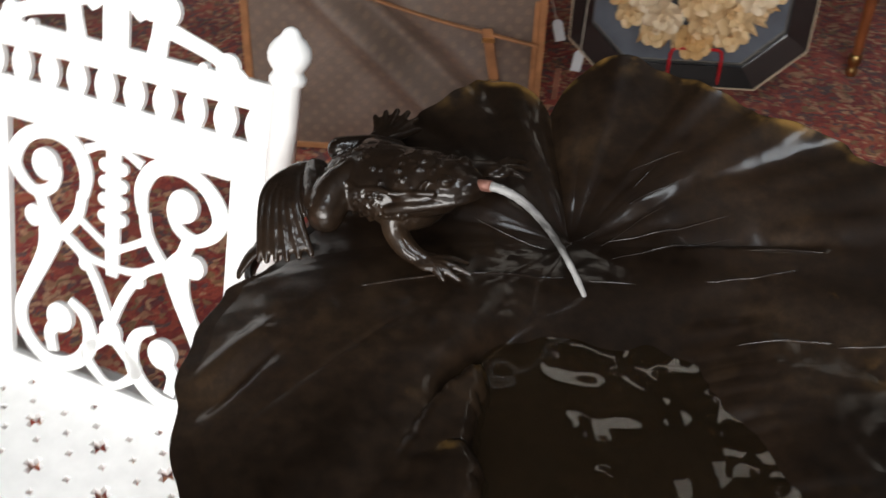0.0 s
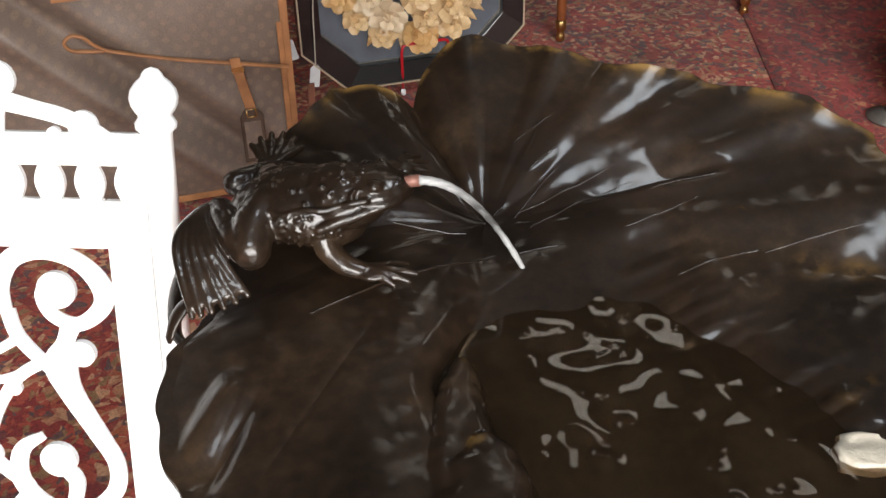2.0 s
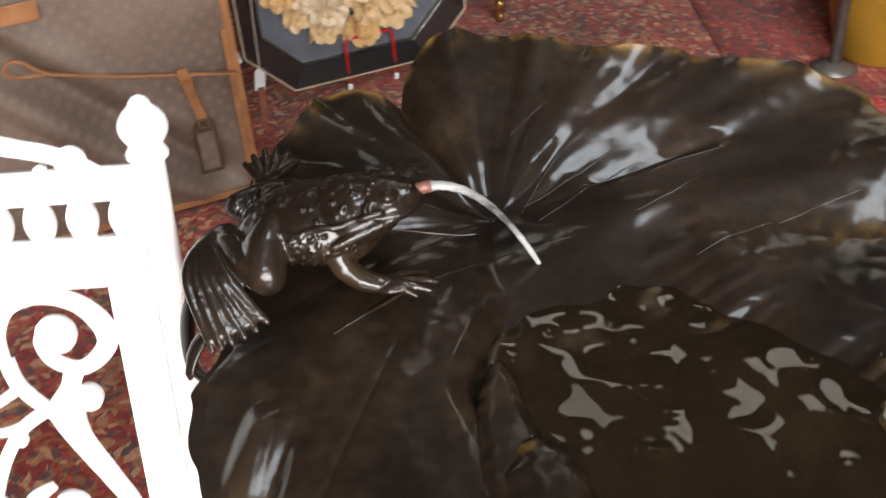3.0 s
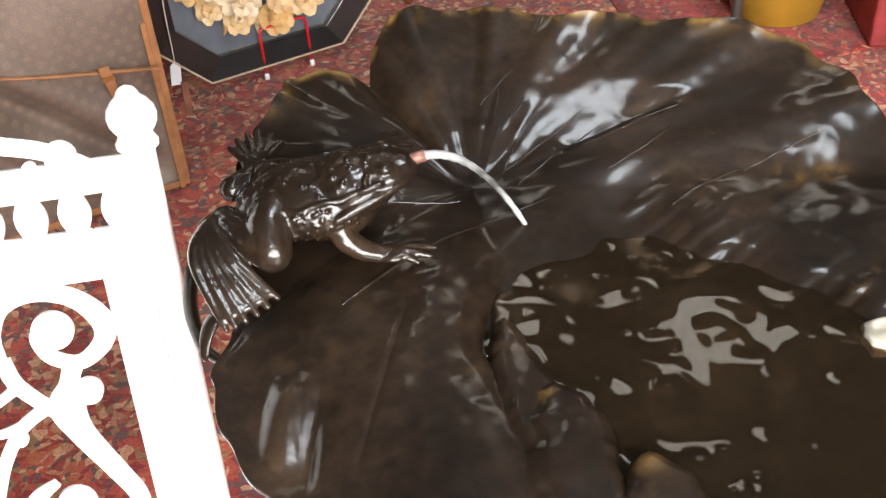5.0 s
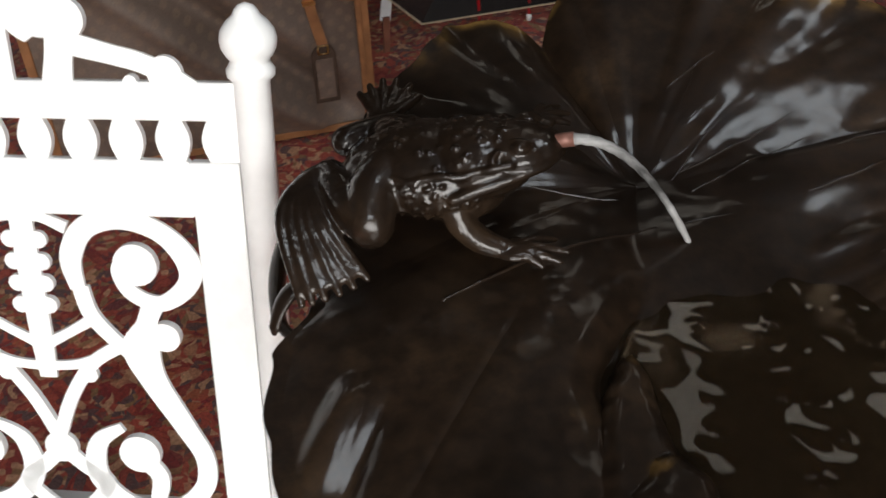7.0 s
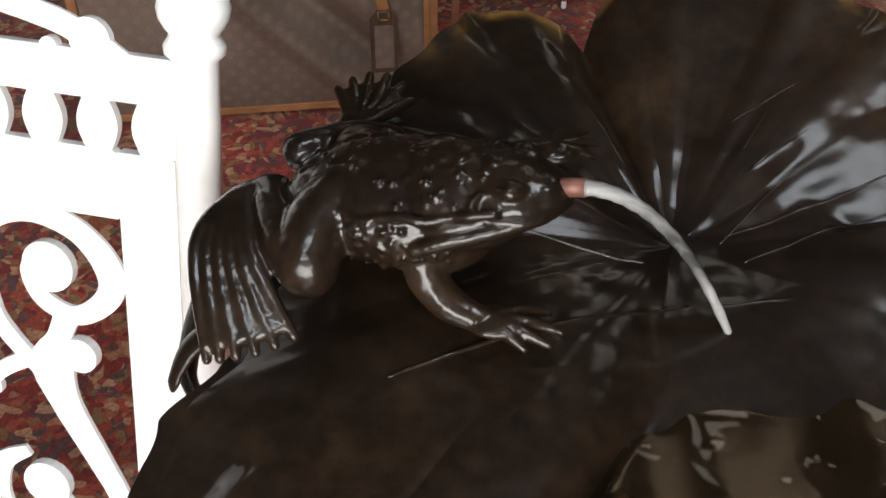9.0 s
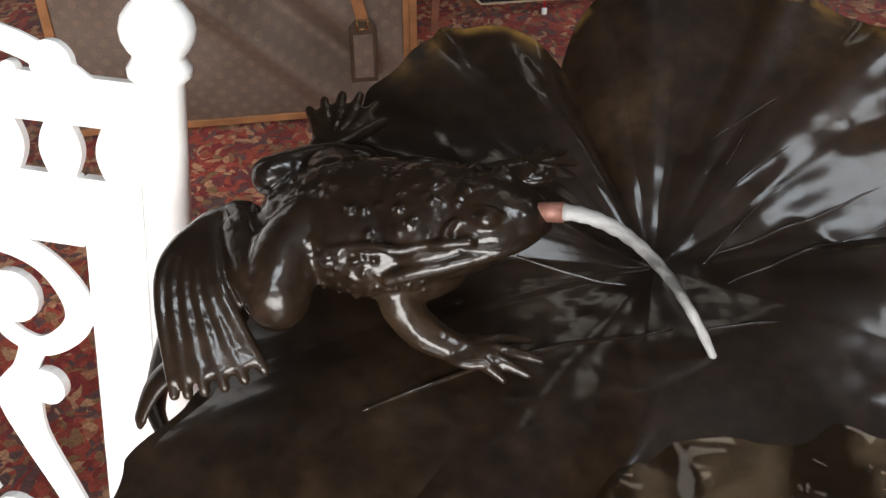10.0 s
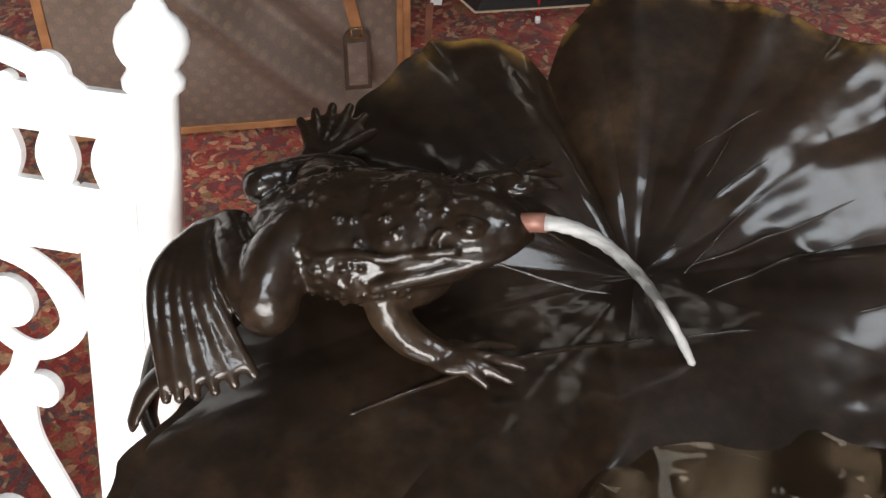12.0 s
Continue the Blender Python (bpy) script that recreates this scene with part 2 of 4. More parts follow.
def lathe(bm, profile, segs=32, m=None):
    """Turn (radius, height) pairs about z."""
    rings = []
    for r, z in profile:
        ring = []
        for i in range(segs):
            a = 2 * math.pi * i / segs
            v = Vector((r * math.cos(a), r * math.sin(a), z))
            ring.append(bm.verts.new(m @ v if m else v))
        rings.append(ring)
    for a, b in zip(rings, rings[1:]):
        for i in range(segs):
            bm.faces.new((a[i], a[(i + 1) % segs], b[(i + 1) % segs], b[i]))
    bm.faces.new(rings[0][::-1])
    bm.faces.new(rings[-1])
    return bm


def tube(bm, pts, radii, segs=10, flat=1.0):
    """A round or flattened tube along points."""
    pts = [Vector(p) for p in pts]
    if isinstance(radii, (int, float)):
        radii = [radii] * len(pts)
    rings = []
    side = None
    for i, p in enumerate(pts):
        d = (pts[min(i + 1, len(pts) - 1)] - pts[max(i - 1, 0)]).normalized()
        if side is None:
            side = d.cross(Vector((0, 0, 1)) if abs(d.z) < 0.9 else Vector((1, 0, 0))).normalized()
        side = (side - d * side.dot(d)).normalized()
        up = side.cross(d)
        rings.append([bm.verts.new(p + radii[i] * (math.cos(a) * side + flat * math.sin(a) * up)) for a in (2 * math.pi * k / segs for k in range(segs))])
    for a, b in zip(rings, rings[1:]):
        for i in range(segs):
            bm.faces.new((a[i], a[(i + 1) % segs], b[(i + 1) % segs], b[i]))
    bm.faces.new(rings[0][::-1])
    bm.faces.new(rings[-1])
    return bm


def smooth_line(pts, steps=8):
    """Catmull-Rom through points of any dimension."""
    pts = [np.array(p, float) for p in pts]
    out = []
    for i in range(len(pts) - 1):
        p0, p1, p2, p3 = pts[max(i - 1, 0)], pts[i], pts[i + 1], pts[min(i + 2, len(pts) - 1)]
        for k in range(steps):
            t = k / steps
            out.append(0.5 * (2 * p1 + (p2 - p0) * t + (2 * p0 - 5 * p1 + 4 * p2 - p3) * t * t + (3 * p1 - p0 - 3 * p2 + p3) * t ** 3))
    out.append(pts[-1])
    return out


def slab(bm, outline, y0, y1):
    """Extrude a plane outline of (x, z) from y0 to y1."""
    a = [bm.verts.new((x, y0, z)) for x, z in outline]
    b = [bm.verts.new((x, y1, z)) for x, z in outline]
    n = len(outline)
    bm.faces.new(a)
    bm.faces.new(b[::-1])
    for i in range(n):
        bm.faces.new((a[i], b[i], b[(i + 1) % n], a[(i + 1) % n]))
    return bm


def ribbon(bm, pts, widths, y0, y1, steps=8):
    """A flat cast strip along (x, z) points, with its width at each point."""
    line = smooth_line([(*p, w) for p, w in zip(pts, widths)], steps)
    left, right = [], []
    for i, p in enumerate(line):
        d = line[min(i + 1, len(line) - 1)][:2] - line[max(i - 1, 0)][:2]
        d = d / (np.linalg.norm(d) + 1e-9)
        nrm = np.array((-d[1], d[0])) * p[2] / 2
        left.append(p[:2] + nrm)
        right.append(p[:2] - nrm)
    va = [[bm.verts.new((q[0], y, q[1])) for q in side] for side in (left, right) for y in (y0, y1)]
    la, lb, ra, rb = va
    for i in range(len(line) - 1):
        bm.faces.new((la[i], la[i + 1], ra[i + 1], ra[i]))
        bm.faces.new((lb[i + 1], lb[i], rb[i], rb[i + 1]))
        bm.faces.new((la[i + 1], la[i], lb[i], lb[i + 1]))
        bm.faces.new((ra[i], ra[i + 1], rb[i + 1], rb[i]))
    for i in (0, -1):
        bm.faces.new((la[i], ra[i], rb[i], lb[i]) if i == 0 else (ra[i], la[i], lb[i], rb[i]))
    return bm


def disc(bm, x, z, r, y0, y1, segs=20, sx=1.0):
    return slab(bm, [(x + sx * r * math.cos(2 * math.pi * k / segs), z + r * math.sin(2 * math.pi * k / segs)) for k in range(segs)], y0, y1)


# ---- room: walls and ceiling added out of view ----
def structure(ob, label, category):
    return tagged(ob, label, category, kind="structure")


structure(part("floor", box(bmesh.new(), (-3.2, -2.4, -0.06), (4.2, 5.2, -0.012)), BOARDS, smooth=False), "dark wooden floor under the rugs", "floor")
structure(part("wall_north", box(bmesh.new(), (-3.2, 5.2, -0.06), (4.2, 5.35, 3.2)), PLASTER, smooth=False), "unseen plain dark wall added round the scene", "wall")
structure(part("wall_west", box(bmesh.new(), (-3.35, -2.4, -0.06), (-3.2, 5.35, 3.2)), PLASTER, smooth=False), "unseen plain dark wall added round the scene", "wall")
structure(part("wall_east", box(bmesh.new(), (4.2, -2.4, -0.06), (4.35, 5.35, 3.2)), PLASTER, smooth=False), "unseen plain dark wall added round the scene", "wall")
bm = bmesh.new()
for lo, hi in (((-3.35, -2.55, -0.06), (4.35, -2.4, 0.88)), ((-3.35, -2.55, 2.62), (4.35, -2.4, 3.2)), ((-3.35, -2.55, 0.88), (-2.12, -2.4, 2.62)), ((0.92, -2.55, 0.88), (4.35, -2.4, 2.62))):
    box(bm, lo, hi)
structure(part("wall_south", bm, PLASTER, smooth=False), "unseen dark wall round the assumed window", "wall")
bm = bmesh.new()
box(bm, (-3.35, -2.55, 3.06), (4.35, 5.35, 3.2))
structure(part("ceiling", bm, CEILING_PAINT, smooth=False), "unseen dark ceiling added over the scene, just above the added lamps", "ceiling")
# assumed window, out of view; its bars break up the lamp's reflection
window = thing("assumed_window_1", Matrix(), "unseen wide window assumed behind the camera, with white glazing bars", "window", kind="structure")
for x in (-1.62, -1.11, -0.6, -0.09, 0.42):
    part("glazing_bar", box(bmesh.new(), (x - 0.02, -2.3, 0.88), (x + 0.02, -2.26, 2.62)), WHITE, window, smooth=False)
for z in (1.46, 2.04):
    part("transom", box(bmesh.new(), (-2.12, -2.302, z - 0.02), (0.92, -2.258, z + 0.02)), WHITE, window, smooth=False)


def rug(name, corners, z, thick, mat, label):
    bm = bmesh.new()
    n = 60
    (x0, y0), (x1, y1), (x2, y2), (x3, y3) = corners
    grid = []
    for i in range(n + 1):
        row = []
        for j in range(n + 1):
            s, t = i / n, j / n
            x = (1 - s) * ((1 - t) * x0 + t * x3) + s * ((1 - t) * x1 + t * x2)
            y = (1 - s) * ((1 - t) * y0 + t * y3) + s * ((1 - t) * y1 + t * y2)
            row.append(bm.verts.new((x, y, z + 0.0025 * noise.noise((x * 3, y * 3, z * 50)))))
        grid.append(row)
    for i in range(n):
        for j in range(n):
            bm.faces.new((grid[i][j], grid[i + 1][j], grid[i + 1][j + 1], grid[i][j + 1]))
    ob = part(name, bm, mat)
    so = ob.modifiers.new("pile", "SOLIDIFY")
    so.thickness, so.offset = thick, -1
    return tagged(ob, label, "rug")


rug("patterned_rug", [(-2.2, -0.6), (2.3, -0.6), (2.3, 4.3), (-2.2, 4.3)], -0.003, 0.008, RUG_RED, "worn red patterned wool rug with cream and navy motifs")
rug("deep_red_rug", [(1.28, 1.80), (3.6, 1.05), (4.0, 3.7), (1.98, 3.62)], 0.006, 0.007, RUG_DARK, "deep red wool rug overlapping a lighter patterned rug")


# ---- bronze leaf fountain ----
LEAF_C = (0.215, 0.87)
RIM = [(-20, 0.36), (-7, 0.348), (1, 0.31), (16, 0.258), (36, 0.205), (55, 0.2), (70, 0.208), (84, 0.195), (97, 0.148), (105, 0.186), (116, 0.205), (130, 0.2), (148, 0.196), (162, 0.192), (172, 0.204), (180, 0.228), (187, 0.246),
       (191, 0.246), (194, 0.258), (198, 0.293), (207, 0.325), (216, 0.356), (226, 0.39), (240, 0.43), (265, 0.46), (290, 0.47), (315, 0.44), (340, 0.36)]
RIM_Z = [(-20, 0.675), (0, 0.7), (20, 0.71), (45, 0.72), (75, 0.724), (97, 0.7), (110, 0.712), (130, 0.7), (150, 0.68), (165, 0.66), (178, 0.644), (192, 0.636), (205, 0.633), (230, 0.63), (265, 0.635), (300, 0.64), (325, 0.652), (340, 0.675)]


def around(table, deg):
    xs = [a for a, _ in table]
    ys = [b for _, b in table]
    xs = [xs[-1] - 360] + xs + [xs[0] + 360, xs[1] + 360]
    ys = [ys[-1]] + ys + [ys[0], ys[1]]
    d = (deg + 20) % 360 - 20
    k = max(i for i in range(len(xs) - 1) if xs[i] <= d + 1e-9)
    t = (d - xs[k]) / (xs[k + 1] - xs[k])
    t = t * t * (3 - 2 * t) * 0.5 + t * 0.5
    return ys[k] + (ys[k + 1] - ys[k]) * t


# veins that stand proud of the leaf: from, to, bow, thickness
VEINS = [((0.227, 0.876), (0.316, 0.925), 0.003, 0.0013), ((0.246, 0.871), (0.352, 0.888), -0.002, 0.0013), ((0.242, 0.867), (0.3, 0.902), 0.002, 0.0011), ((0.25, 0.85), (0.378, 0.868), 0.003, 0.0012),
         ((0.322, 0.816), (0.395, 0.822), -0.002, 0.0013), ((0.34, 0.752), (0.412, 0.749), 0.002, 0.0013), ((0.413, 0.745), (0.5, 0.734), 0.002, 0.0011), ((0.36, 0.846), (0.42, 0.838), 0.003, 0.0012),
         ((0.126, 0.881), (0.196, 0.854), -0.003, 0.0011), ((0.046, 0.783), (0.21, 0.822), 0.004, 0.0016), ((0.227, 0.819), (0.268, 0.818), 0.001, 0.001), ((0.264, 0.934), (0.314, 0.955), 0.001, 0.001), ((0.291, 0.944), (0.269, 0.917), 0.001, 0.0009)]


def sstep(a, b, x):
    t = min(1, max(0, (x - a) / (b - a)))
    return t * t * (3 - 2 * t)


# tips of the leaf folds at the pool: x, y, half width, length of the rounded tip
FOLDS = [(0.146, 0.712, 0.02, 0.075), (0.132, 0.634, 0.024, 0.03), (0.15, 0.547, 0.026, 0.03)]


def POOL_EDGE(y):
    return 0.098 + 0.062 * sstep(0.69, 0.79, y) + 0.012 * sstep(0.6, 0.69, y)


def leaf_point(deg, s):
    """Place and wear of the leaf's upper side at an angle and a share of its radius."""
    th = radians(deg)
    calm = 1 - 0.8 * sstep(160, 185, deg % 360) * (1 - sstep(250, 280, deg % 360))
    wob = 1 + calm * (0.012 * math.sin(th * 19 + 1) + 0.018 * math.sin(th * 7 + 2) + 0.008 * math.sin(th * 41))
    rim = around(RIM, deg) * (1 + (wob - 1) * s)
    r = rim * s
    x, y = LEAF_C[0] + r * math.cos(th), LEAF_C[1] + r * math.sin(th)
    zr = around(RIM_Z, deg)
    z = 0.638 + (zr - 0.638) * s * sstep(-0.12, 0.32, s)
    left = sstep(125, 160, deg % 360) * (1 - sstep(225, 250, deg % 360))
    z += left * 0.013 * math.sin(math.pi * min(1, s * 1.05)) 
    back = sstep(-30, 10, (deg + 90) % 360 - 90) * (1 - sstep(110, 140, (deg + 90) % 360 - 90))
    lobe = sstep(97, 106, deg % 360) * (1 - sstep(135, 155, deg % 360))
    z -= lobe * 0.012 * sstep(0.45, 1.0, s)
    # shallow pillows between the veins of the far side
    pillow = sstep(8, 18, deg % 360) * (1 - sstep(60, 75, deg % 360)) * sstep(0.15, 0.35, s) * (1 - sstep(0.7, 0.95, s))
    z -= 0.0002 * pillow * math.cos(2 * math.pi * (deg + 4 * (s - 0.4) - 34) / 11.5)
    # bright patch shaped into the far side: flat panels tilted to mirror an overhead lamp
    turn = (deg + 90) % 360 - 90
    panel = sstep(-10, -3, turn) * (1 - sstep(21, 29, turn)) * sstep(0.22, 0.32, s) * (1 - sstep(0.5, 0.66, s))
    flat = 0.6630 + 0.148 * (x - 0.332) + 0.520 * (y - 0.888) - 0.0003 * math.cos(2 * math.pi * (deg - 9) / 14)
    # neighbouring strip leaned away so that it doesn't mirror the lamp
    z -= 0.075 * (y - 0.95) * sstep(22, 32, turn) * (1 - sstep(55, 66, turn)) * sstep(0.15, 0.35, s)
    z += 0.95 * panel * (flat - z)
    # crease that runs to the notch of the rim, and dimples between the veins
    off = (deg - 97 + 180) % 360 - 180
    z -= 0.026 * s * math.exp(-(off / 5.0) ** 2)
    z += 0.002 * noise.noise((x * 11, y * 11, 1.0)) + 0.0005 * noise.noise((x * 60, y * 60, 4.0))
    z += 0.005 * calm * s ** 5 * math.sin(th * 15 + 0.5)
    # hollow that holds the water; overlapping folds of metal reach into it
    edge_l = POOL_EDGE(y) + 0.0025 * noise.noise((y * 40, 2, 0))
    edge_r = 0.315 + 0.36 * max(0, 0.74 - y) + 0.012 * noise.noise((y * 22, 7, 0)) + 0.006 * noise.noise((y * 90, 7, 3))
    top = 0.776 + 0.014 * noise.noise((x * 20, 3, 3))
    fold, ridge, tip = 0.0, 0.0, 0.0
    for fx, fy, hw, point in FOLDS:
        deep = (fx - x) * 0.34 + (fy - y) * 0.94
        side = (x - fx) * 0.94 - (y - fy) * 0.34 + 0.007 * noise.noise((deep * 26, fx * 50, 0)) + 0.003 * noise.noise((deep * 90, fx * 50, 2))
        wide = hw * (min(1.0, max(0.0, deep / point)) ** 0.55) * (1 - 0.25 * sstep(0.06, 0.14, deep))
        if deep > -0.002 and wide > 1e-4:
            k = 1 - sstep(wide - 0.006, wide + 0.005, abs(side))
            dome = max(0.0, 1 - (side / (wide + 0.004)) ** 2)
            fade = 1 - sstep(0.05, 0.13, deep)
            fold = max(fold, k)
            ridge = max(ridge, k * fade * (0.0022 + 0.0012 * dome + 0.0016 * noise.noise((side * 45, deep * 14, fx * 9))))
            tip = max(tip, k * 0.8 * math.exp(-((deep - 0.006) / 0.01) ** 2) * math.exp(-((side + 0.3 * hw) / (0.6 * hw)) ** 2))
    inside = sstep(edge_l - 0.004, edge_l + 0.012, x) * (1 - sstep(edge_r - 0.03, edge_r + 0.025, x)) * (1 - sstep(top - 0.1, top + 0.012, y)) * (1 - fold)
    # valleys between the folds, running up the front lobe
    z += ridge - 0.0025 * (1 - fold) * sstep(0.02, edge_l, x) * (1 - sstep(0.69, 0.73, y)) * (1 - inside)
    # highlight streak shaped into the side lobe: a facet tilted to mirror an overhead lamp
    along, across = (x + 0.036) * -0.505 + (y - 0.69) * -0.863, (y - 0.69) * -0.505 - (x + 0.036) * -0.863
    glint_facet = math.exp(-(along / 0.045) ** 4 - (across / 0.017) ** 4)
    z += 0.92 * glint_facet * (0.6359 - 0.201 * (x + 0.036) + 0.382 * (y - 0.69) - z)
    z += glint_facet * (0.0007 * noise.noise((across * 140, along * 22, 5)) + 0.0004 * noise.noise((across * 330, along * 40, 8)))
    # dark crease across the front lobe
    z -= 0.0008 * math.exp(-(((x - 0.02) * 0.75 - (y - 0.68) * 0.66) / 0.003) ** 2) * sstep(-0.04, 0.0, x) * (1 - sstep(0.07, 0.1, x))
    # low shelf that leads down to the water's edge
    shelf = (1 - fold) * sstep(edge_l - 0.015, edge_l + 0.02, x) * (1 - sstep(edge_r - 0.02, edge_r + 0.06, x)) * (1 - sstep(top - 0.02, top + 0.05, y))
    z += shelf * (min(z, 0.6288) - z)
    z = z * (1 - inside) + 0.612 * inside
    wear = 0.8 * sstep(0.945, 0.995, s) * back + 0.3 * sstep(0.85, 0.98, s) * back * (0.5 + 0.5 * math.sin(th * 15 + 0.5))
    wear += 0.95 * tip
    for fx, fy, fr in ((0.088, 0.668, 0.01), (0.4, 0.6, 0.014), (0.44, 0.72, 0.012), (0.47, 0.7, 0.012), (0.42, 0.79, 0.01)):
        wear += 0.6 * math.exp(-((x - fx) ** 2 + (y - fy) ** 2) / fr ** 2)
    return x, y, z, min(1, wear)


LEAF_THICK = 0.006


def leaf_height(x, y):
    """Height of the leaf's upper face at a place."""
    dx, dy = x - LEAF_C[0], y - LEAF_C[1]
    deg, s = math.degrees(math.atan2(dy, dx)), 0.5
    for _ in range(8):
        px, py, z, _w = leaf_point(deg, s)
        s = min(1.0, s * math.hypot(dx, dy) / max(1e-6, math.hypot(px - LEAF_C[0], py - LEAF_C[1])))
    return z + LEAF_THICK


def build_veins(parent):
    for (xa, ya), (xb, yb), bow, r in VEINS:
        length = math.hypot(xb - xa, yb - ya)
        n = max(8, int(length / 0.003))
        pts, rad = [], []
        for k in range(n + 1):
            t = k / n
            off = bow * math.sin(math.pi * t) + 0.0007 * noise.noise((xa * 90, t * length * 60, 1))
            x, y = xa + (xb - xa) * t - off * (yb - ya) / length, ya + (yb - ya) * t + off * (xb - xa) / length
            pts.append((x, y, leaf_height(x, y)))
            rad.append(1.1 * r * (0.25 + 0.75 * math.sin(math.pi * (0.04 + 0.92 * t)) ** 0.6))
        part("vein", tube(bmesh.new(), pts, rad, 10, 0.8), FROG_BRONZE, parent)


def build_leaf(parent):
    na, ns = 1000, 300
    verts, wear = [], []
    for i in range(ns + 1):
        s = (i / ns) ** 0.85 if i else 0.0015
        for k in range(na):
            x, y, z, w = leaf_point(360 * k / na - 20, s)
            verts.append((x, y, z))
            wear.append(w)
    faces = [(i * na + k, i * na + (k + 1) % na, (i + 1) * na + (k + 1) % na, (i + 1) * na + k) for i in range(ns) for k in range(na)]
    faces.append(tuple(range(na))[::-1])
    me = bpy.data.meshes.new("leaf_basin")
    me.from_pydata(verts, [], faces)
    at = me.color_attributes.new("wear", "FLOAT_COLOR", "POINT")
    at.data.foreach_set("color", np.repeat(np.array(wear, np.float32), 4))
    me.polygons.foreach_set("use_smooth", [True] * len(me.polygons))
    me.materials.append(BRONZE)
    ob = new("leaf_basin", me)
    so = ob.modifiers.new("thickness", "SOLIDIFY")
    so.thickness, so.offset = LEAF_THICK, -1
    ob.parent = parent
    ob["label"] = "broad veined lily leaf basin with a gold-worn rim"
    return ob


def unit_ball(level):
    bm = bmesh.new()
    bmesh.ops.create_icosphere(bm, subdivisions=level, radius=1)
    v, f = np.array([v.co[:] for v in bm.verts]), np.array([[v.index for v in q.verts] for q in bm.faces])
    bm.free()
    return v, f


FINE_BALL, COARSE_BALL = unit_ball(5), unit_ball(2)


class Clay:
    """Balls gathered for melting into one figure."""

    def __init__(self):
        self.v, self.f, self.n = [], [], 0

    def ball(self, c, r, turn=0.0, tip=0.0):
        m = np.array((Matrix.Rotation(radians(turn), 3, "Z") @ Matrix.Rotation(radians(tip), 3, "Y")))
        v, f = FINE_BALL if max(r) > 0.012 else COARSE_BALL
        self.v.append((v * np.array(r)) @ m.T + np.array(c))
        self.f.append(f + self.n)
        self.n += len(v)

    def limb(self, pts, radii, steps=10, flat=1.0):
        for *p, r in smooth_line([(*p, r) for p, r in zip(pts, radii)], steps):
            self.ball(p, (r, r, r * flat))


TRUNK = [((-0.004, 0, 0.034), (0.052, 0.041, 0.028)), ((-0.036, 0, 0.03), (0.028, 0.03, 0.021)), ((0.026, 0, 0.044), (0.038, 0.035, 0.023)), ((0.05, 0, 0.053), (0.028, 0.0265, 0.0145)), ((0.064, 0, 0.055), (0.0165, 0.0185, 0.0105)),
         ((0.01, 0, 0.026), (0.038, 0.035, 0.024))]


def trunk_top(x, y):
    best = 0.02
    for (cx, cy, cz), (a, b, c) in TRUNK:
        q = 1 - ((x - cx) / a) ** 2 - ((y - cy) / b) ** 2
        if q > 0:
            best = max(best, cz + c * math.sqrt(q))
    return best


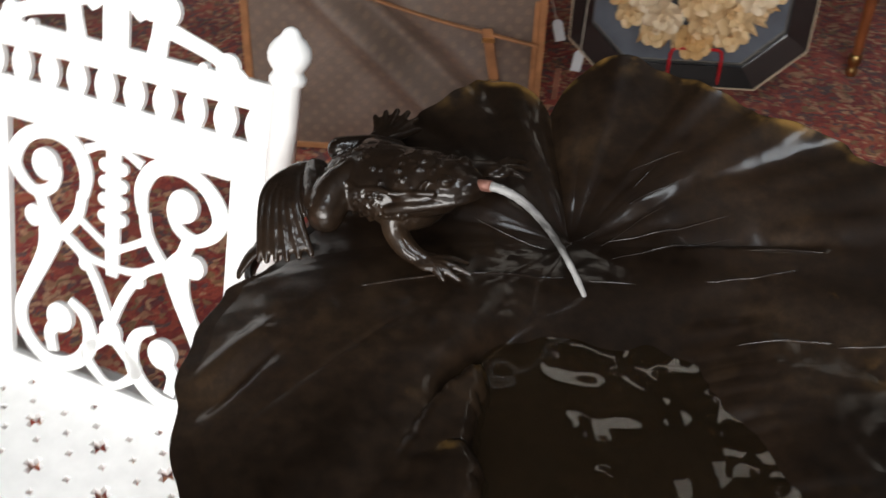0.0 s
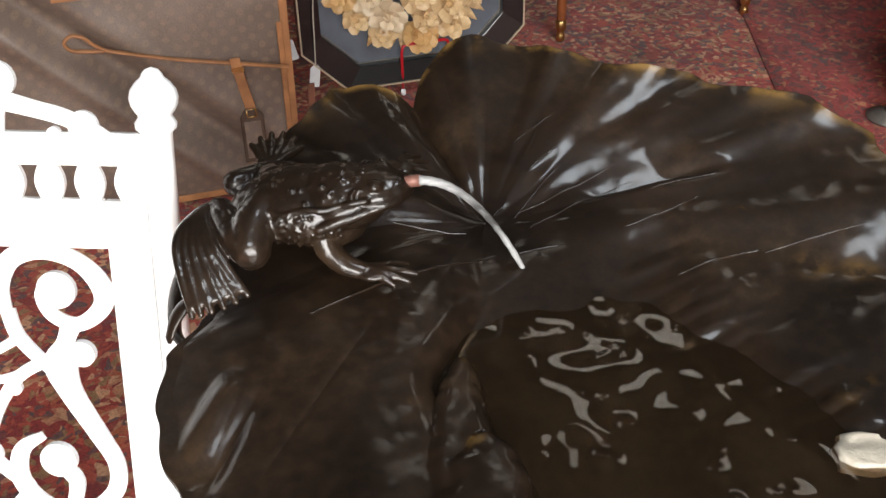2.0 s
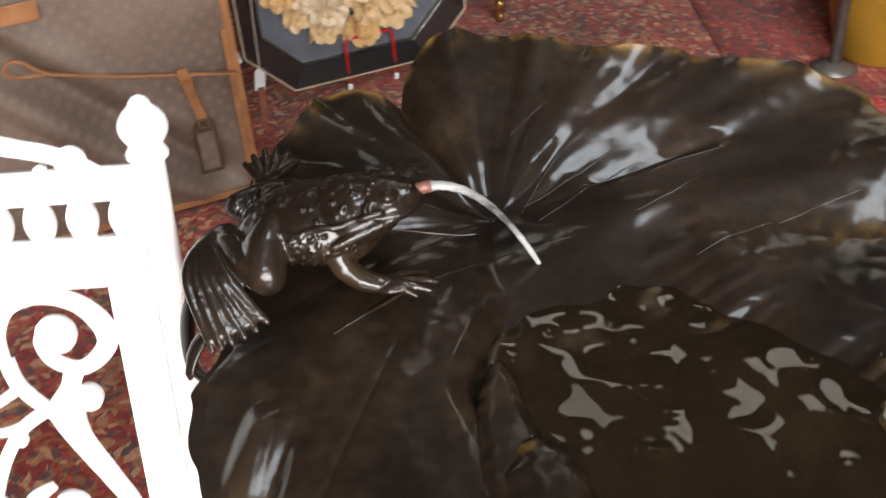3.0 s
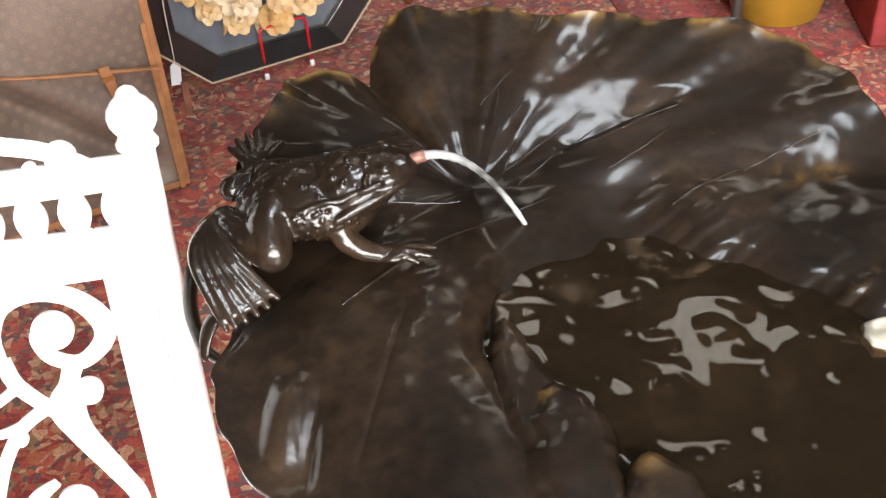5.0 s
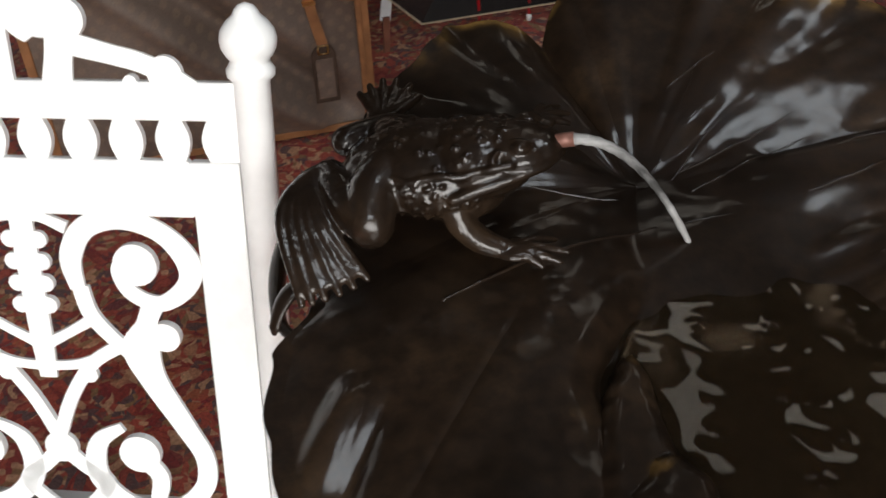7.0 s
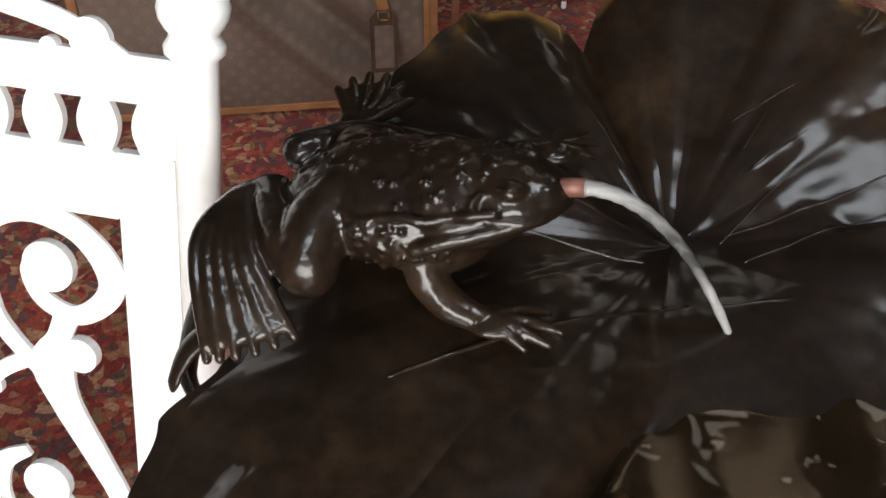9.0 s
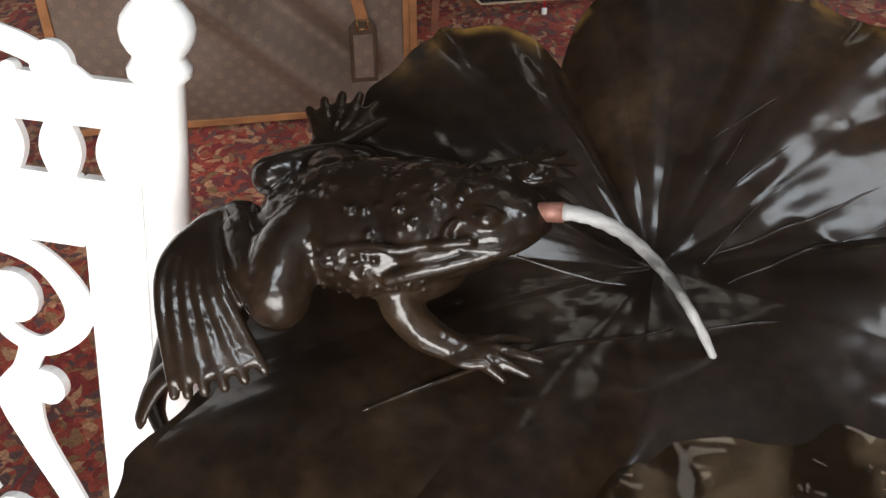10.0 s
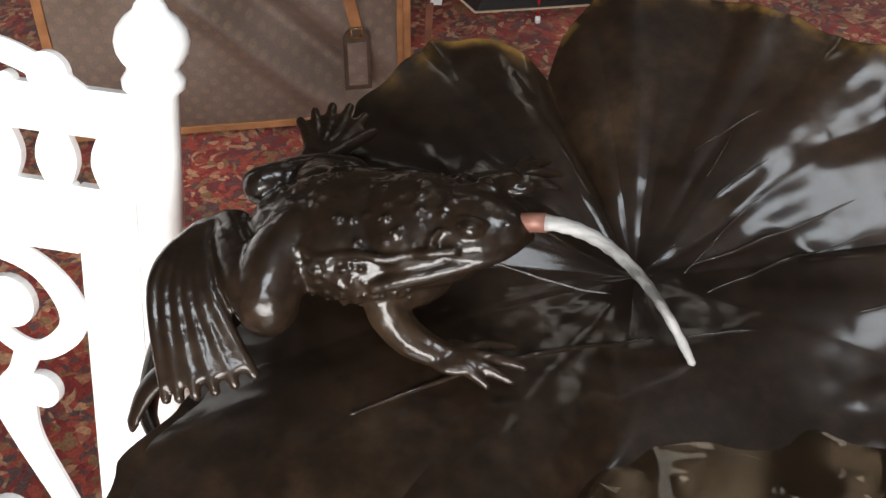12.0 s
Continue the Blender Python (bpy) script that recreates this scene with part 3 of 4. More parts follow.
def build_frog(parent):
    """Frog figure in its own frame: x towards the nose, y to its left, z up from the leaf."""
    rnd = random.Random(5)
    clay = Clay()
    for c, r in TRUNK:
        clay.ball(c, r)
    for sy in (-1, 1):
        up = 0.02 if sy > 0 else 0.0
        # eye, brow and ear
        clay.ball((0.0545, sy * 0.0175, 0.0635), (0.0062, 0.0055, 0.0042))
        clay.ball((0.0545, sy * 0.0192, 0.0655), (0.003, 0.0026, 0.0024))
        clay.ball((0.0545, sy * 0.0135, 0.0655), (0.0072, 0.0022, 0.002))
        clay.limb([(0.041, sy * 0.0215, 0.0625), (0.0385, sy * 0.026, 0.059), (0.04, sy * 0.029, 0.0545)], [0.0016, 0.002, 0.0016])
        # wavy ridge along the flank, and the jaw
        clay.limb([(0.05 - 0.0105 * k, sy * (0.027 + 0.0085 * math.sin(0.33 * k) + 0.0014 * math.sin(k * 2.4)), 0.0565 - 0.0016 * k + 0.0012 * math.sin(k * 1.9)) for k in range(10)], [0.0026] * 10, 9)
        clay.limb([(0.0795, 0, 0.0515), (0.07, sy * 0.016, 0.0505), (0.05, sy * 0.0275, 0.047), (0.03, sy * 0.035, 0.042), (0.015, sy * 0.038, 0.036)], [0.0032, 0.0034, 0.0038, 0.0044, 0.004], 9)
        # foreleg: heavy upper arm, tapering forearm, spread fingers
        near = sy < 0
        if near:
            clay.limb([(0.014, -0.026, 0.024), (0.019, -0.031, 0.013), (0.032, -0.036, 0.004), (0.048, -0.037, -0.001)], [0.0115, 0.011, 0.0102, 0.0085], 12, 0.75)
        else:
            clay.limb([(0.024, 0.026, 0.03), (0.03, 0.04, 0.029), (0.04, 0.058, 0.029), (0.054, 0.074, 0.027)], [0.0125, 0.0115, 0.0095, 0.0075], 12)
        hx, hy = (0.052, 0.037) if near else (0.056, 0.076)
        low = -0.006 if near else 0.0
        clay.ball((hx + 0.001, sy * hy, 0.0055 + up + low), (0.014, 0.012, 0.0042))
        for fx, fy in (((0.072, 0.047), (0.083, 0.041), (0.087, 0.03), (0.078, 0.018)) if near else ((0.06, 0.108), (0.071, 0.107), (0.079, 0.097), (0.08, 0.084))):
            clay.limb([(hx, sy * hy, 0.0055 + up + low), (hx + (fx - hx) * 0.5, sy * (hy + (fy - hy) * 0.6), 0.0048 + up + low), (fx, sy * fy, 0.0005 + up + low)], [0.005, 0.0038, 0.0022], 9)
        # hind leg: thigh down to the knee, shank back up to the heel
        clay.limb([(-0.03, sy * 0.016, 0.038), (-0.037, sy * 0.031, 0.032), (-0.036, sy * 0.048, 0.022)], [0.018, 0.0175, 0.0155], 9)
        if near:
            clay.limb([(-0.036, -0.049, 0.0205), (-0.05, -0.037, 0.024), (-0.063, -0.021, 0.028), (-0.072, -0.009, 0.03)], [0.0148, 0.0145, 0.0125, 0.0105], 9)
        else:
            clay.limb([(-0.03, 0.052, 0.026), (-0.046, 0.042, 0.033), (-0.058, 0.029, 0.0365), (-0.066, 0.02, 0.0375)], [0.0135, 0.012, 0.011, 0.0108], 9)
        # long webbed foot from the heel to the toes
        if near:
            toes = [(-0.075, 0.089, -0.014), (-0.068, 0.0885, -0.012), (-0.06, 0.0865, -0.01), (-0.0515, 0.083, -0.008), (-0.0435, 0.078, -0.006), (-0.036, 0.0715, -0.004)]
        else:
            toes = [(-0.073, 0.092, 0.032), (-0.067, 0.101, 0.034), (-0.058, 0.106, 0.036), (-0.048, 0.108, 0.036), (-0.037, 0.104, 0.034), (-0.029, 0.094, 0.031)]
        lines = []
        for k, (fx, fy, fz) in enumerate(toes):
            bow = [(-0.086 + 0.001 * k, 0.02, 0.0295), (-0.094 + 0.006 * k, 0.05, 0.021)] if near else [(-0.056 + 0.0012 * k, 0.05, 0.03), (-0.059 + 0.0035 * k, 0.072, 0.03)]
            line = smooth_line([(-0.07, -0.006, 0.03) if near else (-0.06, 0.03, 0.034)] + [(bx, sy * by, bz) for bx, by, bz in bow] + [(fx, sy * fy, fz)], 32)
            lines.append(line)
            for q, p in enumerate(line):
                t = q / (len(line) - 1)
                clay.ball(p, [0.0088 * (1 - t) + 0.0028 * t] * 3)
        for la, lb in zip(lines, lines[1:]):
            for q in range(28, len(la) - (7 if near else 11)):
                for m in (0.2, 0.35, 0.5, 0.65, 0.8):
                    clay.ball(la[q] * (1 - m) + lb[q] * m - np.array((0, 0, 0.0006)), (0.0034, 0.0034, 0.0034))
    # warts of the back and pits of the flank
    for k in range(80):
        a, q = rnd.uniform(-0.055, 0.045), rnd.uniform(-0.03, 0.03)
        r = rnd.choice((0.0013, 0.0016, 0.002, 0.0025))
        clay.ball((a, q, trunk_top(a, q) - 0.1 * r), (r, r, r))
    for k in range(90):
        a, h = rnd.uniform(-0.032, 0.03), rnd.uniform(0.018, 0.046)
        r = rnd.uniform(0.0012, 0.0018)
        for sy in (-1, 1):
            wide = 0.041 * math.sqrt(max(0, 1 - ((a + 0.004) / 0.052) ** 2 - ((h - 0.034) / 0.03) ** 2))
            clay.ball((a, sy * (wide + 0.1 * r), h), (r, r, r))
    me = bpy.data.meshes.new("raw_figure")
    me.from_pydata(np.concatenate(clay.v).tolist(), [], np.concatenate(clay.f).tolist())
    me.materials.append(FROG_BRONZE)
    raw = new("raw_figure", me)
    rm = raw.modifiers.new("melt", "REMESH")
    rm.mode, rm.voxel_size, rm.use_smooth_shade = "VOXEL", 0.001, True
    sm = raw.modifiers.new("soften", "SMOOTH")
    sm.factor, sm.iterations = 0.5, 7
    deps = bpy.context.evaluated_depsgraph_get()
    made = bpy.data.meshes.new_from_object(raw.evaluated_get(deps))
    bpy.data.objects.remove(raw)
    bpy.data.meshes.remove(me)
    made.name = "frog_figure"
    ob = new("frog_figure", made)
    ob.parent = parent
    ob["label"] = "dark wet bronze frog figure with a warty back"
    return ob


fountain = thing("leaf_fountain", Matrix(), "dark bronze fountain of a frog on a lily leaf", "fountain")
build_leaf(fountain)
build_veins(fountain)
frog = build_frog(fountain)
FROG_M = pose(0.065, 0.852, 0.671, 0, 0, -24)
frog.matrix_local = FROG_M
bm = bmesh.new()
tube(bm, [FROG_M @ Vector(p) for p in ((0.07, 0, 0.057), (0.08, 0, 0.0595), (0.0868, 0, 0.0608))], 0.0047, 18)
part("spout", bm, COPPER, fountain, "short copper spout in the frog's mouth")
bm = bmesh.new()
tube(bm, smooth_line([(0.02, 0.915, 0.655), (-0.006, 0.928, 0.648), (-0.028, 0.915, 0.638), (-0.042, 0.888, 0.633), (-0.049, 0.866, 0.631), (-0.053, 0.842, 0.63), (-0.054, 0.82, 0.629), (-0.048, 0.801, 0.63)], 10), [0.0036 + 0.0018 * math.sin(math.pi * k / 70) for k in range(71)], 12, 1.3)
part("rolled_rim", bm, BRONZE, fountain, "rolled outer edge of the leaf behind the frog's foot")
bm = bmesh.new()
tube(bm, smooth_line([(-0.03, 0.823, 0.654), (-0.04, 0.82, 0.6565), (-0.05, 0.815, 0.651), (-0.0575, 0.808, 0.641), (-0.06, 0.804, 0.634)], 8), [0.0045 + 0.0025 * math.sin(math.pi * min(1, k / 24)) if k < 27 else 0.0045 - 0.0006 * (k - 27) for k in range(33)], 12, 0.45)
part("curled_tip", bm, BRONZE, fountain, "curled tip of the leaf bent over its edge")
bm = bmesh.new()
lathe(bm, [(0.17, 0.0), (0.175, 0.012), (0.16, 0.03), (0.09, 0.05), (0.05, 0.1), (0.04, 0.25), (0.045, 0.4), (0.07, 0.5), (0.12, 0.57), (0.15, 0.602)], 40, Matrix.Translation((0.24, 0.76, 0)))
part("stem", bm, BRONZE, fountain, "bronze stem under the leaf")

# water: the pool with its ripples, and the jet
# reflected dots put into the water's shape: small swells (x, y, radius)
GLINT_SWELLS = [(0.203, 0.593, 0.009), (0.177, 0.53, 0.012), (0.221, 0.515, 0.016), (0.233, 0.649, 0.007), (0.192, 0.491, 0.011), (0.233, 0.623, 0.005), (0.27, 0.56, 0.009), (0.3, 0.53, 0.012)]
GLINT_SWELLS += [(random.Random(k).uniform(0.15, 0.36), random.Random(k + 99).uniform(0.46, 0.74), random.Random(k + 7).uniform(0.004, 0.007)) for k in range(14)]


def glint_swells(x, y):
    return sum(0.13 * r * math.exp(-((x - cx) ** 2 + (y - cy) ** 2) / r ** 2) for cx, cy, r in GLINT_SWELLS if abs(x - cx) < 0.03 and abs(y - cy) < 0.03)


bm = bmesh.new()
nx, ny = 260, 310
X0, X1, Y0, Y1 = 0.085, 0.5, 0.36, 0.86
grid = []
for i in range(nx + 1):
    row = []
    for j in range(ny + 1):
        x, y = X0 + (X1 - X0) * i / nx, Y0 + (Y1 - Y0) * j / ny
        d = math.hypot(x - 0.235, y - 0.795)
        rip = 0.0006 * math.sin(d * 150) * math.exp(-d * 9) + 0.0022 * noise.noise((x * 13, y * 9, 2.0)) + 0.0012 * noise.noise((x * 36, y * 27, 5.0)) + glint_swells(x, y)
        row.append(bm.verts.new((x, y, 0.631 + rip)))
    grid.append(row)
for i in range(nx):
    for j in range(ny):
        bm.faces.new((grid[i][j], grid[i + 1][j], grid[i + 1][j + 1], grid[i][j + 1]))
tagged(part("water_pool", bm, WATER), "shallow rippled water lying in the bronze leaf", "water", kind="structure")

a, b = FROG_M @ Vector((0.0855, 0, 0.0607)), Vector((0.232, 0.802, 0.626))
bm = bmesh.new()
pts, rad = [], []
for k in range(41):
    t = k / 40
    p = a.lerp(b, t)
    p.z = a.z + (b.z - a.z) * (0.03 * t + 0.97 * t * t)
    pts.append(p)
    rad.append((0.0046 - 0.0014 * t + 0.0003 * math.sin(k * 1.9)) * (1 - 0.6 * sstep(0.88, 1.0, t)))
tube(bm, pts, rad, 14, 0.75)
tagged(part("water_jet", bm, JET), "thin whitish jet of water from the frog's spout", "water jet")

# pale stone in the leaf beside the water
bm = bmesh.new()
bmesh.ops.create_icosphere(bm, subdivisions=4, radius=1)
for v in bm.verts:
    q = v.co.copy()
    k = 1 + 0.18 * noise.noise(q * 1.7) + 0.05 * noise.noise(q * 5)
    v.co = Vector((max(-0.8, min(0.8, q.x)) * k * 0.038, max(-0.7, min(0.7, q.y)) * k * 0.021, max(-0.6, min(0.6, q.z)) * k * 0.022))
stone = tagged(part("pale_stone", bm, STONE), "pale rough stone lying in the bronze leaf", "stone")
stone.matrix_world = pose(0.383, 0.542, 0.622, 0, 0, -22)


# ---- white cast-iron chair ----
CH = pose(-0.097, 0.939, 0.642, 0, 0, -21)  # inner upper corner of the back's panel; x along the rail, y away from the sitter
BACK = CH @ pose(0, 0, 0, -15)
chair = thing("garden_chair", Matrix(), "white painted cast-iron garden chair with scrolled openwork back", "chair")
MID = -0.134


def chair_part(name, bm, m, label="", round_edge=0.0012):
    ob = part(name, bm, WHITE, chair, label, smooth=False)
    ob.matrix_local = m
    if round_edge:
        bevel_mod(ob, round_edge, 1)
    return ob


def both(pts):
    return pts, [(2 * MID - x, z) for x, z in pts]


# scrollwork of the back panel
Y0B, Y1B = 0.0, 0.0025
layer = [0]


def piece(name, build, label=""):
    """One cast piece of the openwork, each a hair prouder than the last."""
    layer[0] += 1
    e = 0.00012 * (layer[0] % 12)
    bm = bmesh.new()
    build(bm, Y0B - e, Y1B + e)
    return chair_part(name, bm, BACK, label, 0)


STROKES = [
    ([(-0.098, -0.062), (-0.1, -0.036), (-0.086, -0.012), (-0.058, -0.004), (-0.028, -0.014), (-0.01, -0.036), (-0.012, -0.056), (-0.034, -0.072), (-0.056, -0.064), (-0.064, -0.046), (-0.056, -0.034)],
     [0.012, 0.017, 0.017, 0.016, 0.016, 0.019, 0.016, 0.013, 0.013, 0.012, 0.012]),
    ([(-0.04, -0.07), (-0.048, -0.09), (-0.055, -0.112), (-0.048, -0.14), (-0.028, -0.18), (-0.014, -0.212), (-0.02, -0.242), (-0.05, -0.264), (-0.084, -0.258), (-0.106, -0.232), (-0.102, -0.2), (-0.08, -0.184)],
     [0.018, 0.016, 0.03, 0.022, 0.018, 0.016, 0.016, 0.016, 0.017, 0.018, 0.015, 0.008]),
    ([(-0.096, -0.06), (-0.09, -0.085), (-0.068, -0.112), (-0.052, -0.126)], [0.013, 0.013, 0.012, 0.012]),
    ([(-0.058, -0.252), (-0.054, -0.23), (-0.066, -0.214)], [0.013, 0.015, 0.016]),
    ([(-0.134, -0.196), (-0.118, -0.158), (-0.096, -0.126), (-0.072, -0.11)], [0.011, 0.011, 0.011, 0.011]),
    ([(-0.134, -0.112), (-0.112, -0.1), (-0.092, -0.088)], [0.01, 0.008, 0.009]),
    ([(-0.134, -0.13), (-0.11, -0.128), (-0.09, -0.122)], [0.008, 0.008, 0.01]),
    ([(-0.134, -0.205), (-0.118, -0.222), (-0.1, -0.24), (-0.12, -0.262), (-0.134, -0.268)], [0.016, 0.013, 0.014, 0.009, 0.009]),
    ([(-0.1, -0.012), (-0.118, -0.004), (-0.134, -0.002)], [0.01, 0.008, 0.01]),
]
for pts, wid in STROKES:
    for q in both(pts):
        piece("scroll", lambda bm, a, b, q=q, wid=wid: ribbon(bm, q, wid, a, b))
for x, z, r in ((-0.05, -0.04, 0.017), (-0.068, -0.208, 0.017), (-0.034, -0.1, 0.012), (-0.1, -0.136, 0.007)):
    for q in both([(x, z)]):
        piece("boss", lambda bm, a, b, q=q, r=r: disc(bm, *q[0], r, a - 0.001, b + 0.001))
# beaded stem in the middle
piece("stem", lambda bm, a, b: ribbon(bm, [(MID, 0.004), (MID, -0.1), (MID, -0.14)], [0.018, 0.018, 0.014], a, b, 6))
for k in range(4):
    for sx in (-1, 1):
        piece("bead", lambda bm, a, b, k=k, sx=sx: disc(bm, MID + sx * 0.011, -0.022 - 0.018 * k, 0.007, a, b, 12))
piece("boss", lambda bm, a, b: disc(bm, MID, -0.205, 0.014, a - 0.001, b + 0.001))

# frame of the back
for x0, x1 in ((0.0, 0.0362), (2 * MID - 0.0362, 2 * MID)):
    chair_part("stile", box(bmesh.new(), (x0, -0.001, -0.3), (x1, 0.009, 0.041)), BACK)
chair_part("middle_rail", box(bmesh.new(), (2 * MID, -0.0016, -0.001), (0.0, 0.0072, 0.042)), BACK)
chair_part("top_rail", box(bmesh.new(), (2 * MID - 0.0405, -0.0016, 0.0715), (0.0405, 0.0072, 0.099)), BACK)
chair_part("bottom_rail", box(bmesh.new(), (2 * MID, -0.0016, -0.3), (0.0, 0.0092, -0.272)), BACK)
# pierced band: solid pieces that leave waisted openings
PITCH = 0.034
centres = [MID + 0.005 + PITCH * k for k in range(-4, 5)]
for k in range(8):
    x0, x1 = centres[k], centres[k + 1]
    out_r, out_l = [], []
    for j in range(9):
        t = j / 8
        waist = 0.0092 - 0.0048 * math.sin(math.pi * t)
        z = 0.0415 + 0.0305 * t
        out_l.append((x0 + waist, z))
        out_r.append((x1 - waist, z))
    chair_part("baluster", slab(bmesh.new(), out_l + out_r[::-1], 0.0, 0.0055), BACK, round_edge=0)
for sx in (1, -1):
    xe = MID + 0.005 + sx * PITCH * 4
    out = [(xe + sx * (0.0092 - 0.0048 * math.sin(math.pi * j / 8)), 0.0415 + 0.0305 * j / 8) for j in range(9)]
    lim = MID + sx * 0.1745
    out += [(lim, 0.072), (lim, 0.0415)]
    chair_part("baluster", slab(bmesh.new(), out if sx < 0 else out[::-1], -0.0004, 0.006), BACK, round_edge=0)

# crest
for q in both([(0.012, 0.097), (-0.004, 0.102), (-0.026, 0.112), (-0.048, 0.118), (-0.072, 0.124)]):
    piece("crest_bar", lambda bm, a, b, q=q: ribbon(bm, q, [0.004, 0.013, 0.014, 0.014, 0.016], a, b))
for x, z, r in ((-0.01, 0.105, 0.0125), (-0.077, 0.142, 0.015), (-0.094, 0.147, 0.018), (-0.035, 0.099, 0.005), (-0.108, 0.17, 0.018)):
    for q in both([(x, z)]):
        piece("crest_boss", lambda bm, a, b, q=q, r=r: disc(bm, *q[0], r, a - 0.001, b + 0.001))
for q in both([(-0.08, 0.136), (-0.084, 0.118), (-0.088, 0.097)]):
    piece("crest_scroll", lambda bm, a, b, q=q: ribbon(bm, q, [0.024, 0.02, 0.022], a, b))
for q in both([(-0.105, 0.17), (-0.108, 0.145), (-0.1, 0.13)]):
    piece("crest_scroll", lambda bm, a, b, q=q: ribbon(bm, q, [0.034, 0.03, 0.016], a, b))
piece("crest_shell", lambda bm, a, b: disc(bm, MID, 0.185, 0.034, a - 0.001, b + 0.001, 28))
piece("crest_stem", lambda bm, a, b: ribbon(bm, [(MID, 0.098), (MID, 0.17)], [0.03, 0.03], a, b))

# posts with onion finials
prof = [(0.0128, -0.28), (0.0128, 0.1), (0.0165, 0.1035), (0.017, 0.108), (0.0145, 0.112), (0.0135, 0.1145), (0.016, 0.1175), (0.0188, 0.1225), (0.0198, 0.1285), (0.0184, 0.135), (0.014, 0.1412), (0.0095, 0.1448), (0.0082, 0.148), (0.0055, 0.1512), (0.001, 0.153)]
for x in (0.0495, 2 * MID - 0.0495):
    ob = part("post", lathe(bmesh.new(), prof, 36, Matrix.Translation((x, 0.004, 0))), WHITE, chair, "round post with an onion finial")
    ob.matrix_local = BACK
# seat plate pierced with crosses
SEAT_Z = -0.285
CELL = 0.0071
cols, rows_n = 56, 50
us = [0.068 - CELL * i for i in range(cols + 1)]
ds = [0.03 + CELL * j for j in range(rows_n + 1)]


def pierced(i, j):
    gi, gj = (i - 2) % 12, (j - 2) % 14
    for ci, cj in ((4, 4), (10, 11)):
        if (abs(gi - ci) <= 1 and gj == cj) or (abs(gj - cj) <= 1 and gi == ci):
            return True
    return (gi, gj) in ((10, 4), (4, 11), (1, 0), (7, 0), (1, 8), (7, 8))


bm = bmesh.new()
vt = {}


def corner(i, j, z):
    if (i, j, z) not in vt:
        vt[(i, j, z)] = bm.verts.new((us[i], -ds[j], z))
    return vt[(i, j, z)]


solid = {(i, j) for i in range(cols) for j in range(rows_n) if not (2 < i < cols - 3 and 2 < j < rows_n - 3 and pierced(i, j))}
for i, j in solid:
    q = ((i, j), (i, j + 1), (i + 1, j + 1), (i + 1, j))
    bm.faces.new([corner(*c, 0.0) for c in q][::-1])
    bm.faces.new([corner(*c, -0.008) for c in q])
    for (di, dj), (c1, c2) in {(-1, 0): (q[0], q[1]), (0, 1): (q[1], q[2]), (1, 0): (q[2], q[3]), (0, -1): (q[3], q[0])}.items():
        if (i + di, j + dj) not in solid:
            bm.faces.new((corner(*c1, 0.0), corner(*c2, 0.0), corner(*c2, -0.008), corner(*c1, -0.008)))
chair_part("seat", bm, CH @ pose(0, 0, SEAT_Z), "cast seat pierced with small crosses", 0)
bm = bmesh.new()
for lo, hi in (((-0.33, -0.386, SEAT_Z - 0.05), (0.069, -0.378, SEAT_Z - 0.009)), ((-0.33, -0.085, SEAT_Z - 0.05), (0.069, -0.077, SEAT_Z - 0.009))):
    box(bm, lo, hi)
chair_part("apron", bm, CH)
for x in (0.055, -0.323):
    for y, lean in ((-0.37, -0.03), (-0.08, 0.05)):
        bm = bmesh.new()
        tube(bm, smooth_line([(x, y, SEAT_Z - 0.009), (x, y - 0.01, SEAT_Z - 0.1), (x, y + lean * 0.5, SEAT_Z - 0.25), (x, y + lean, SEAT_Z - 0.355)]), 0.014, 14)
        ob = part("leg", bm, WHITE, chair)
        ob.matrix_local = CH


# ---- travel bag ----
bag = thing("travel_bag", pose(-0.065, 2.06, 0.006, 0, 0, 0), "large soft brown canvas travel bag with tan leather trim", "bag")
bm = bmesh.new()
W, D, H = 0.3, 0.12, 0.62
n = 64
verts = []
for i in range(n + 1):
    for j in range(n + 1):
        u, v = i / n * 2 - 1, j / n
        x = u * W
        z = v * H
        bulge = (1 - abs(u) ** 6) * (1 - (2 * v - 1) ** 8)
        fold = -0.042 * math.exp(-((x + 0.02 + (z - 0.3) * 1.05) / 0.045) ** 2) + 0.022 * math.exp(-((x + 0.1 + (z - 0.3) * 1.0) / 0.03) ** 2) + 0.012 * math.exp(-((x - 0.07 + (z - 0.3) * 1.1) / 0.035) ** 2)
        verts.append((x, -0.02 * bulge - fold * bulge + 0.004 * noise.noise((x * 9, z * 9, 3)), z))
nb = len(verts)
verts += [(x, 2 * D - y * 0.6, z) for x, y, z in verts]
faces = []
for i in range(n):
    for j in range(n):
        q = (i * (n + 1) + j, (i + 1) * (n + 1) + j, (i + 1) * (n + 1) + j + 1, i * (n + 1) + j + 1)
        faces += [q, tuple(k + nb for k in q[::-1])]
loop = [i * (n + 1) for i in range(n + 1)] + [n * (n + 1) + j for j in range(1, n + 1)] + [i * (n + 1) + n for i in range(n - 1, -1, -1)] + [j for j in range(n - 1, 0, -1)]
for p, q in zip(loop, loop[1:] + loop[:1]):
    faces.append((q, p, p + nb, q + nb))
me = bpy.data.meshes.new("bag_body")
me.from_pydata(verts, [], faces)
me.polygons.foreach_set("use_smooth", [True] * len(me.polygons))
me.materials.append(CANVAS)
ob = new("bag_body", me)
ob.parent = bag
ob["label"] = "creased brown coated canvas with a faint lattice pattern"


